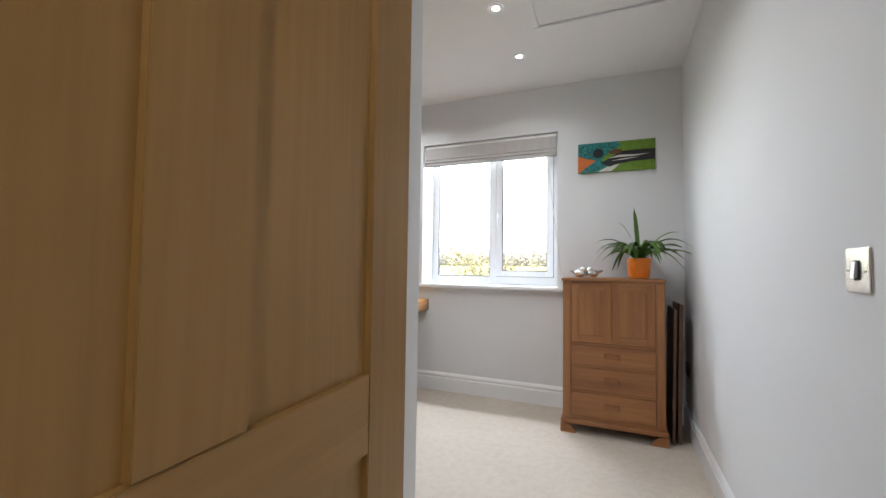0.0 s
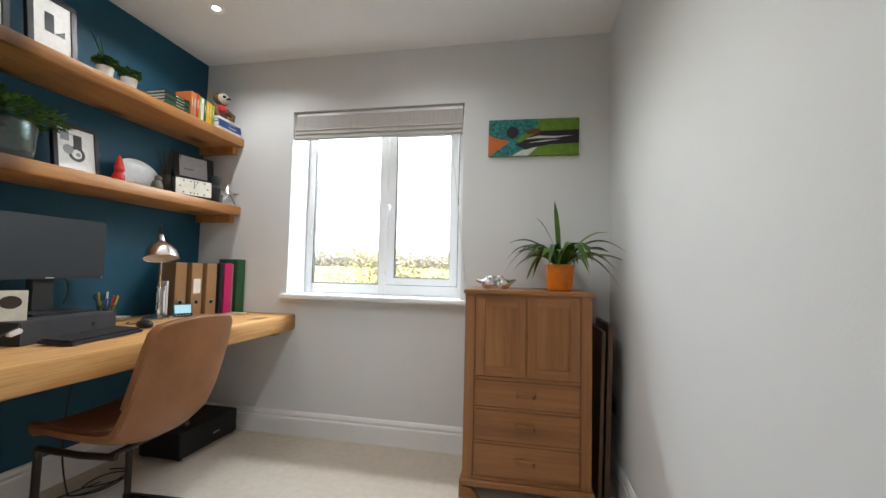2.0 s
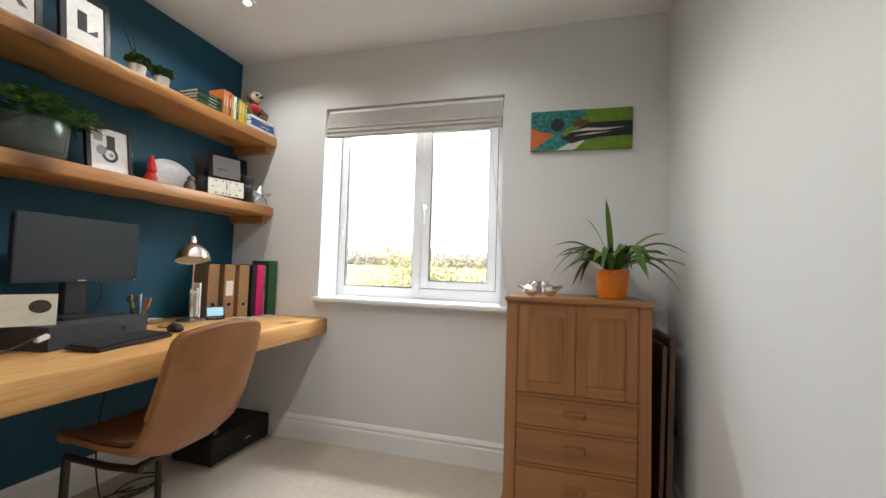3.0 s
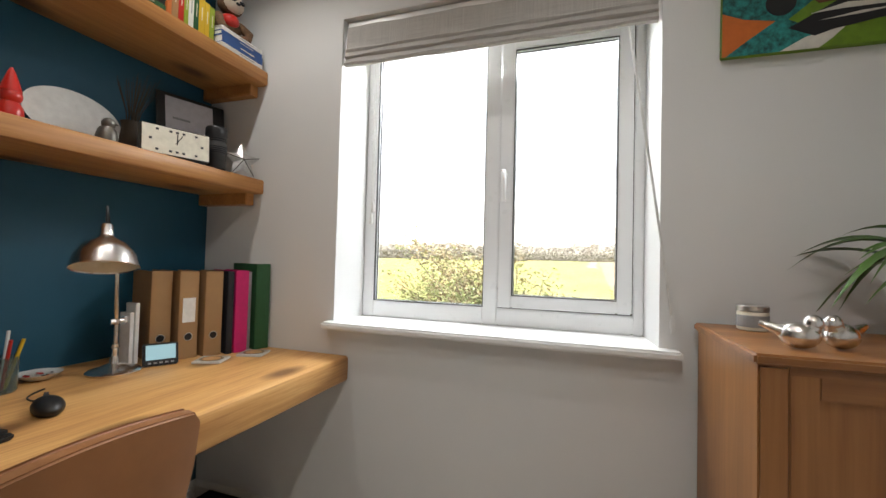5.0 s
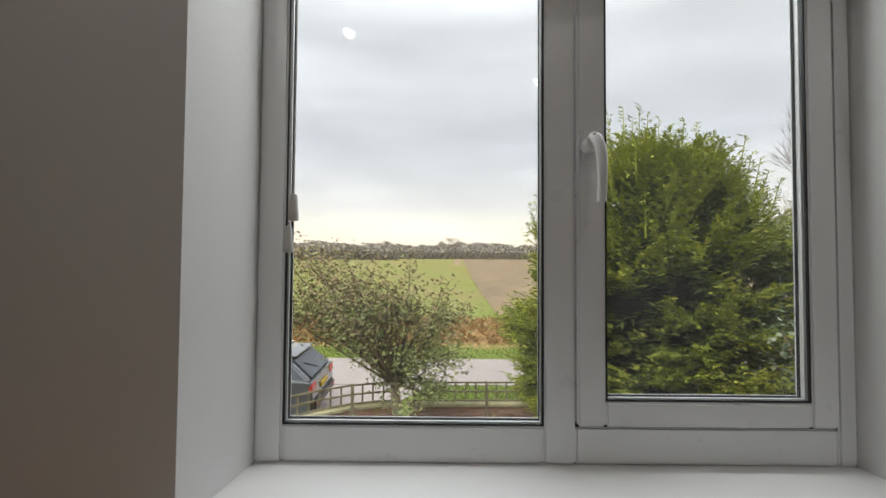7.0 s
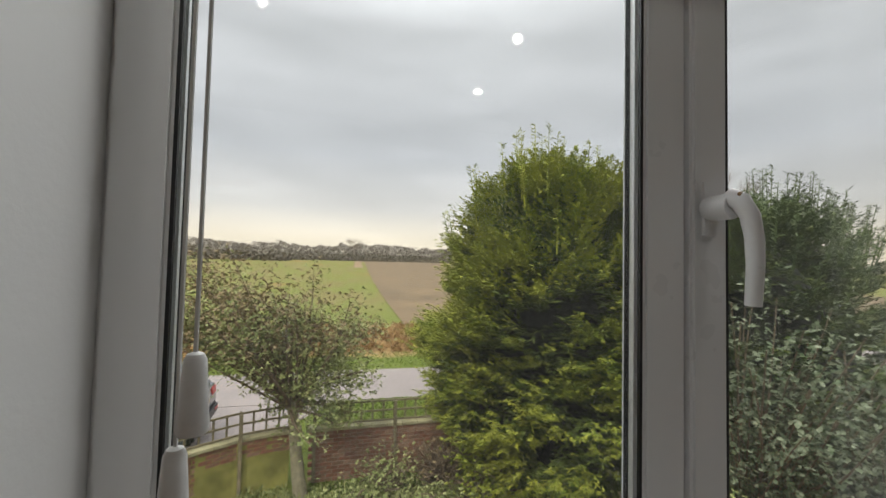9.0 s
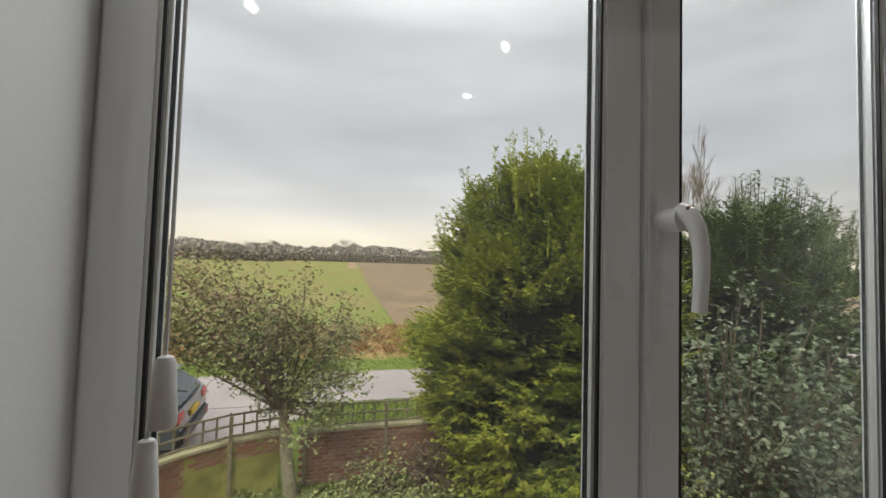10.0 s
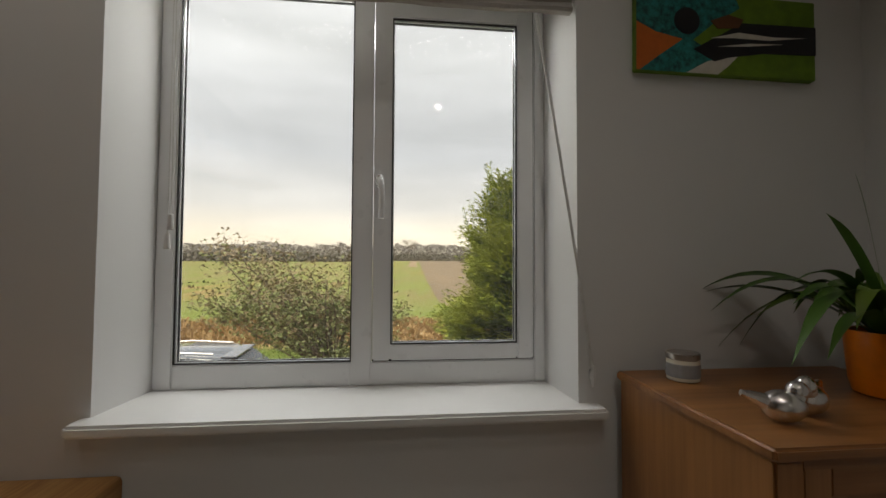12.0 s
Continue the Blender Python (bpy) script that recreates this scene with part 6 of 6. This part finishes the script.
    LC, LD = [], []
    for i in range(60):
        a, k = rnd.uniform(0, 6.28), rnd.random() ** 0.5 * 0.85
        x, y = r * k * math.cos(a), r * k * math.sin(a)
        z0 = h * float(np.interp(k, [0.0, 0.10, 0.40, 0.68, 0.90], [1.0, 0.99, 0.94, 0.84, 0.68]))
        ln = rnd.uniform(0.35, 1.0) * (1.1 - 0.4 * k)
        ox, oy = math.cos(a) * 0.25 * k, math.sin(a) * 0.25 * k
        tube(bm, [(x, y, z0 - 0.3), (x + ox, y + oy, z0 + ln)], 0.014, 5, 0.004)
        for j in range(30):
            f = j / 30
            b = rnd.uniform(0, 6.28)
            LC.append((x + ox * f, y + oy * f, z0 - 0.2 + (ln + 0.2) * f))
            LD.append((math.cos(b), math.sin(b), 0.5))
    part("leader", bm, mat, t)
    blades("leader_spray", np.array(LC), np.array(LD), np.full(len(LC), 0.13), np.full(len(LC), 0.010), mat, t, 3, 0.5, 0.05, seed + 1)
    return t


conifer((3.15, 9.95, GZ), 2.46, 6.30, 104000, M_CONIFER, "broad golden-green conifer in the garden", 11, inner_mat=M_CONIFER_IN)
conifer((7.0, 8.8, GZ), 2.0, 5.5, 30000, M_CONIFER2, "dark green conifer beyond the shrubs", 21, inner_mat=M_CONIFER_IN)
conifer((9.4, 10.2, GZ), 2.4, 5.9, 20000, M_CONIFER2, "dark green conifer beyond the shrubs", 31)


def limbs(bm, base, tips, r0, seed, wob=0.25):
    rnd = random.Random(seed)
    ends = []
    for tip in tips:
        a, c = Vector(base), Vector(tip)
        b = (a + c) / 2 + Vector((rnd.uniform(-wob, wob), rnd.uniform(-wob, wob), rnd.uniform(0, wob)))
        pts = curve_pts(a, b, c, 7)
        tube(bm, pts, r0 * rnd.uniform(0.7, 1.0), 6, 0.008)
        ends.append(pts)
    return ends


def holly_tree():
    t = thing("holly_tree", pose(-1.72, 9.95, GZ), "wind-swept small-leaved holly tree by the wall", "tree")
    part("trunk", tube(B(), curve_pts((0.10, 0, -0.05), (-0.02, 0, 0.8), (-0.12, 0.05, 1.75), 8), 0.13, 12, 0.075), M_BARK, t)
    rnd = random.Random(8)
    tips = []
    for i in range(60):
        a, k = rnd.uniform(0, 6.28), rnd.random() ** 0.5
        lo = 2.35 if math.cos(a) < -0.25 else 1.45
        tips.append((-0.62 + 2.0 * k * math.cos(a), 0.05 + 1.3 * k * math.sin(a), rnd.uniform(lo, 4.25) - 0.45 * k * (1.6 if math.cos(a) > 0 else -0.4)))
    bm = B()
    lines = limbs(bm, (-0.10, 0.05, 1.5), tips, 0.034, 3, 0.35)
    part("limbs", bm, M_TWIG, t)
    rng = np.random.default_rng(5)

    def cloud(count, zlo, zhi, mat, nm, seed, ln):
        C, D = [], []
        while len(C) < count:
            pts = lines[rng.integers(len(lines))]
            p = Vector(pts[-1 - int(4 * rng.random() ** 1.5)])
            q = p + Vector(rng.normal(0, 0.17, 3))
            if zlo < q.z < zhi + rng.normal(0, 0.2):
                C.append(q)
                D.append(rng.normal(0, 1, 3) + np.array([0, 0, 0.3]))
        blades(nm, np.array(C), np.array(D), np.full(count, ln) * rng.uniform(0.6, 1.3, count), np.full(count, ln * 0.30), mat, t, 4, 1.1, 0.1, seed)

    cloud(8500, 1.25, 3.2, M_HOLLY, "leafy_crown", 41, 0.062)
    cloud(4600, 2.6, 4.4, M_HOLLYB, "russet_crown", 42, 0.062)
    cloud(2600, 1.8, 4.3, M_HOLLY, "outer_crown", 43, 0.062)
    # twigs of the crown
    bm = B()
    for pts in lines:
        for j in range(7):
            a = Vector(pts[3 + j % 5])
            tube(bm, [a, a + Vector((rnd.gauss(0, 0.2), rnd.gauss(0, 0.2), rnd.gauss(0.12, 0.2)))], 0.006, 4, 0.002)
    tagged(part("twigs", bm, M_TWIG, t), kind="stuff")


holly_tree()


def shrub(at, r, h, count, mat, label, seed, leaf=0.07, stems=60):
    t = thing("shrub", pose(*at), label, "shrub", "garden shrubs")
    rnd = random.Random(seed)
    bm = B()
    tips = []
    for i in range(stems):
        a, k = rnd.uniform(0, 6.28), rnd.random() ** 0.5
        tips.append((r * k * math.cos(a), r * k * math.sin(a), h * rnd.uniform(0.35, 1.0) * (1.05 - 0.35 * k)))
    lines = limbs(bm, (0, 0, 0.0), tips, 0.02, seed, 0.3)
    part("stems", bm, M_TWIG, t)
    rng = np.random.default_rng(seed)
    C = np.array([np.array(lines[rng.integers(len(lines))][2 + rng.integers(6)]) + rng.normal(0, 0.16, 3) for i in range(count)])
    C[:, 2] = np.maximum(C[:, 2], 0.03)
    D = rng.normal(0, 1, (count, 3)) + np.array([0, 0, 0.3])
    blades("leaves", C, D, leaf * rng.uniform(0.6, 1.3, count), np.full(count, leaf * 0.3), mat, t, 4, 1.1, 0.12, seed)


shrub((5.0, 7.3, GZ), 1.75, 4.4, 6500, M_IVY, "tall glossy evergreen shrub in the garden", 51, 0.085, 80)
shrub((6.6, 6.4, GZ), 1.6, 3.4, 3500, M_IVY, "dark evergreen shrub in the garden", 52, 0.085, 60)
shrub((3.6, 6.9, GZ), 1.0, 1.7, 1800, M_HOLLY, "low green shrub under the conifer", 53, 0.07, 50)
shrub((-0.15, 9.85, GZ), 0.55, 0.75, 500, M_HOLLY, "sparse grey-green shrub by the wall", 54, 0.06, 40)
shrub((0.9, 9.9, GZ), 0.7, 0.95, 300, M_HOLLYB, "sparse dead stems by the wall", 55, 0.05, 150)
shrub((1.6, 9.3, GZ), 0.8, 1.3, 900, M_CONIFER, "straggling yellow-green shrub by the conifer", 56, 0.07, 40)
shrub((-0.9, 9.0, GZ), 0.6, 0.45, 500, M_HOLLY, "low creeping garden plant", 57, 0.06, 40)
shrub((0.5, 8.7, GZ), 0.7, 0.4, 500, M_HOLLY, "low creeping garden plant", 58, 0.06, 40)


def bare_tree(at, h, r, label, seed, group, spread=0.5):
    """Leafless tree: trunk, limbs and two orders of twigs."""
    t = thing("bare_tree", pose(*at), label, "tree", group)
    rnd = random.Random(seed)
    tr, tw = B(), B()
    tube(tr, curve_pts((0, 0, -0.1), (0.05, 0, h * 0.25), (0.0, 0.05, h * 0.5), 6), r, 8, r * 0.5)
    part("trunk", tr, M_TWIG, t)

    def grow(p, d, ln, rad, depth):
        q = p + d * ln
        tube(tw, [p, (p + q) / 2 + Vector((rnd.gauss(0, ln * 0.05), rnd.gauss(0, ln * 0.05), 0)), q], rad, 4, rad * 0.6)
        if depth:
            for i in range(4 if depth > 1 else 5):
                e = (d + Vector((rnd.gauss(0, spread), rnd.gauss(0, spread), rnd.uniform(0.05, 0.5)))).normalized()
                grow(p + d * ln * rnd.uniform(0.45, 1.0), e, ln * rnd.uniform(0.5, 0.75), rad * 0.6, depth - 1)

    for i in range(6):
        a = i * 1.05 + rnd.uniform(-0.3, 0.3)
        grow(Vector((0, 0.03, h * rnd.uniform(0.28, 0.5))), Vector((math.cos(a) * spread, math.sin(a) * spread, 1)).normalized(), h * 0.24, r * 0.30, 4)
    tagged(part("branches", tw, M_TWIG, t), kind="stuff")


bare_tree((9.6, 13.0, GZ), 8.8, 0.07, "slender leafless tree behind the conifers", 61, "leafless trees", 0.33)
bare_tree((3.6, 215, 1.8), 14.0, 0.16, "lone leafless tree at the end of the field", 62, "leafless trees", 0.85)


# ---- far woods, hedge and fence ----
# distance haze is mixed into both woods colours, more into the second
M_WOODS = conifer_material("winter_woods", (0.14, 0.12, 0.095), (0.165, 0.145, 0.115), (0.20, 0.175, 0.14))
M_HAZEWOODS = conifer_material("hazed_winter_woods", (0.225, 0.20, 0.17), (0.24, 0.212, 0.182), (0.26, 0.23, 0.20))
rng = np.random.default_rng(77)


def woods(name, x0, x1, y, z, hgt, count, label, seed, size, mat=M_WOODS):
    rr = np.random.default_rng(seed)
    X = rr.uniform(x0, x1, count)
    top = np.array([0.74 + 0.16 * noise.noise(Vector((x * 0.03, seed, 0))) + 0.20 * noise.noise(Vector((x * 0.17, seed, 4))) for x in X]) * hgt
    C = np.stack([X, y + rr.normal(0, 6, count), z + top * rr.random(count)], 1)
    D = rr.normal(0, 0.5, (count, 3)) + np.array([0, 0, 1.0])
    ob = blades(name, C, D, np.full(count, size) * rr.uniform(0.5, 1.3, count), np.full(count, size * 0.5), mat, None, 1, 0.9, 0.0, seed)
    tagged(ob, label, "woodland", "", "stuff")


woods("far_woods", -330, 330, 262, 1.5, 14.0, 70000, "belt of bare winter woods beyond the field", 71, 1.1, M_HAZEWOODS)
woods("far_hedge", -300, 300, 222, 1.9, 5.0, 110000, "dark hedge along the far side of the field", 72, 0.75)
woods("mid_hedge", -190, -24, 190, 1.0, 5.0, 24000, "dark hedge along the left of the field", 73, 1.3)
for i in range(24):
    q = thing("field_fence", pose(6 + 4.0 * i, 214 - 0.6 * i, ground_z(212) - 0.1), "pale post and rail fence along the far field", "fence", "far field fence")
    part("post", box(B(), -0.09, 0.09, -0.09, 0.09, 0, 1.2), M_FENCE, q)
    for z in (0.55, 1.0):
        part("rail", box(B(), 0.1, 3.95, -0.04, 0.04, z, z + 0.14), M_FENCE, q)

# worn track up the field and rough tussocks
M_TRACK = paint("worn_ochre_track", (0.25, 0.165, 0.09), 0.95, 0.25, 0.4, 6, 0.5)
M_PLOUGH = paint("bare_plough", (0.175, 0.120, 0.062), 0.95, 0.3, 0.25, 4, 0.6)


def field_strip(name, edge, mat, label):
    bm = B()
    a = [bm.verts.new((x0, y, ground_z(y) + 0.06)) for y, x0, x1 in edge]
    b = [bm.verts.new((x1, y, ground_z(y) + 0.06)) for y, x0, x1 in edge]
    for i in range(len(edge) - 1):
        bm.faces.new((a[i], b[i], b[i + 1], a[i + 1]))
    tagged(part(name, bm, mat), label, "field", "", "structure")


steps = [30 + 8 * i for i in range(23)]
field_strip("field_track", [(y, -2.0 + 0.030 * y - 0.018 * (206 - y) * 0.2, 0.8 + 0.030 * y + 0.4 * math.sin(y * 0.11)) for y in steps[13:]], M_TRACK, "worn ochre track up the field")
field_strip("ploughed_field", [(y, 2.2 + 0.028 * y, 60 + 0.6 * y) for y in steps], M_PLOUGH, "bare brown plough beside the track")

M_TUSSOCK = leaf_material("dry_grass_blade", [(0.0, (0.22, 0.125, 0.05)), (0.5, (0.36, 0.22, 0.09)), (1.0, (0.46, 0.32, 0.15))], 0.9)
M_BLADE = leaf_material("green_grass_blade", [(0.0, (0.10, 0.17, 0.022)), (0.6, (0.18, 0.26, 0.035)), (1.0, (0.28, 0.31, 0.07))], 0.8)


def grass(name, x0, x1, y0, y1, count, ln, mat, label, seed):
    rr = np.random.default_rng(seed)
    X, Y = rr.uniform(x0, x1, count), rr.uniform(y0, y1, count)
    C = np.stack([X, Y, np.full(count, GZ)], 1)
    D = rr.normal(0, 0.35, (count, 3)) + np.array([0, 0, 1.0])
    ob = blades(name, C, D, ln * rr.uniform(0.5, 1.4, count), np.full(count, ln * 0.10), mat, None, 4, 0.7, 0.1, seed)
    tagged(ob, label, "grass", "", "stuff")


grass("rough_grass", -18, 14, 21.2, 28.5, 6000, 0.50, M_TUSSOCK, "rough dry tussock grass beyond the lane", 81)
grass("verge_grass", -14, 12, 18.5, 21.2, 5000, 0.10, M_BLADE, "short green verge beyond the lane", 82)
grass("verge_grass", -1.0, 7, 10.7, 14.8, 9000, 0.10, M_BLADE, "short green verge behind the wall", 83)
grass("garden_growth", -3.0, 5, 7.0, 10.2, 6500, 0.15, M_HOLLY, "leaf litter and weeds in the garden bed", 84)


# the garden and fields, laid out from the window at 1 : 0.84
LAY = Matrix.Translation((-0.97, 2.25, 1.40)) @ Matrix.Scale(0.84, 4) @ Matrix.Translation((0.97, -2.25, -1.40))
for ob in bpy.data.objects:
    if ob not in INDOORS and ob.parent is None:
        ob.matrix_basis = LAY @ ob.matrix_basis
GROUND = (LAY @ Vector((0, 10, GZ))).z

# the storey below, under the room
bm = B()
box(bm, -2.1, 1.0, YB - 0.1, 2.82, GROUND - 0.2, -0.062)
tagged(part("wall_lower_storey", bm, M_MORTAR), "rendered wall of the storey below", "wall", "", "structure")


# ---- car in the driveway ----
def car():
    c = thing("parked_car", pose(-5.70, 10.68, GROUND + 0.02, 0, 0, 3) @ Matrix.Diagonal((1, 1, 0.97, 1)), "dark grey estate car parked beyond the wall", "car")
    body = paint("grey_car_paint", (0.075, 0.085, 0.10), 0.22, 0.04, 3, 300, 0.0)
    body.node_tree.nodes["Principled BSDF"].inputs["Coat Weight"].default_value = 0.6
    cg, _n2, _l2, _b2 = shader("dark_car_glass", 0.06)
    _b2.inputs["Base Color"].default_value = (0.05, 0.06, 0.07, 1)
    side = [(-2.25, 0.32), (-2.28, 0.62), (-2.1, 0.80), (-1.2, 0.95), (1.75, 0.98), (2.22, 0.93), (2.26, 0.62), (2.20, 0.34)]
    roof = [(-1.15, 0.95), (-0.45, 1.42), (0.6, 1.50), (1.45, 1.44), (1.72, 1.36), (2.18, 0.95)]

    def hull(prof, w0, w1, taper):
        bm = B()
        cols = []
        for k, y in enumerate((-1, -0.94, 0.94, 1)):
            q = w0 if abs(y) == 1 else w1
            cols.append([bm.verts.new((x * (1 if abs(y) < 1 else 0.992), (1 if y > 0 else -1) * (q - taper * max(0, z - 0.95)), z if abs(y) < 1 else z - 0.02 * (z > 0.9))) for x, z in prof])
        n = len(prof)
        for a, b in zip(cols, cols[1:]):
            for i in range(n):
                bm.faces.new((a[i], a[(i + 1) % n], b[(i + 1) % n], b[i]))
        bm.faces.new(cols[0])
        bm.faces.new(cols[-1])
        bmesh.ops.recalc_face_normals(bm, faces=bm.faces)
        bmesh.ops.bevel(bm, geom=[e for e in bm.edges if len(e.link_faces) == 2 and e.calc_face_angle(0) > 0.5], offset=0.03, segments=2, affect="EDGES", clamp_overlap=True)
        return bm

    part("body", hull(side, 0.90, 0.88, 0), body, c, "dark grey painted body", None, True)
    part("cabin", hull(roof, 0.84, 0.80, 0.32), body, c, "", None, True)
    for s in (-1, 1):
        def wz(z):
            return s * (0.848 - 0.32 * max(0, z - 0.95))
        for pts in ([(-0.95, 1.0), (-0.42, 1.36), (0.25, 1.42), (0.25, 1.0)], [(0.32, 1.0), (0.32, 1.42), (0.95, 1.42), (1.0, 1.0)], [(1.07, 1.0), (1.03, 1.41), (1.42, 1.37), (1.80, 1.05), (1.75, 1.0)]):
            bm = B()
            bm.faces.new([bm.verts.new((x, wz(z), z)) for x, z in pts])
            r = bmesh.ops.extrude_face_region(bm, geom=bm.faces[:])
            bmesh.ops.translate(bm, vec=(0, s * 0.008, 0), verts=[v for v in r["geom"] if isinstance(v, bmesh.types.BMVert)])
            win = part("side_window", bm, cg, c)
            edge = [(x, wz(z) + s * 0.008, z) for x, z in pts]
            part("chrome_trim", tube(B(), edge + [edge[0]], 0.012, 6), M_STEEL, win)
        bm = B()
        box(bm, -0.03, 0.05, -0.17, 0.17, -0.08, 0.09, 0.02, 2, pose(2.20, s * 0.74, 0.80, 0, 0, 0))
        part("tail_light", bm, M_RED, c, "red tail light")
        for x in (-1.4, 1.38):
            m = pose(x, s * 0.80, 0.33, 90, 0, 0)
            wh = part("wheel", lathe(B(), [(0.20, -0.09), (0.31, -0.10), (0.33, -0.07), (0.33, 0.07), (0.31, 0.10), (0.20, 0.09)], 36, m), M_BLACKMATT, c, "", None, True)
            part("rim", lathe(B(), [(0.205, -0.095), (0.19, -0.06), (0.05, -0.075), (0.205, 0.095), (0.19, 0.06), (0.05, 0.075)], 30, m), M_STEEL, wh)
        part("roof_rail", tube(B(), [(-0.4, s * 0.62, 1.475), (0.5, s * 0.62, 1.535), (1.4, s * 0.62, 1.475)], 0.014, 8), M_STEEL, c)
    bm = B()
    a = [(1.74, 1.355), (2.15, 0.99)]
    v = [bm.verts.new(p) for p in ((a[0][0] + 0.022, -0.62, a[0][1]), (a[0][0] + 0.022, 0.62, a[0][1]), (a[1][0] + 0.03, 0.72, a[1][1]), (a[1][0] + 0.03, -0.72, a[1][1]))]
    bm.faces.new(v)
    r = bmesh.ops.extrude_face_region(bm, geom=bm.faces[:])
    bmesh.ops.translate(bm, vec=(0.012, 0, 0.012), verts=[q for q in r["geom"] if isinstance(q, bmesh.types.BMVert)])
    rw = part("rear_window", bm, cg, c)
    part("wiper", tube(B(), [(2.14, -0.05, 1.05), (1.96, -0.42, 1.22)], 0.010, 6), M_BLACK, rw)
    part("spoiler", box(B(), 1.55, 1.86, -0.66, 0.66, 1.385, 1.415, 0.01), body, c)
    part("number_plate", box(B(), 2.245, 2.275, -0.26, 0.26, 0.66, 0.77, 0.004), M_YELLOW, c, "yellow rear number plate")
    part("bumper", box(B(), 2.05, 2.31, -0.86, 0.86, 0.33, 0.58, 0.05), M_BLACK, c)
    for s in (-1, 1):
        part("reflector", box(B(), 2.305, 2.318, s * 0.68 - 0.10, s * 0.68 + 0.10, 0.44, 0.48, 0.004), M_RED, c)


car()
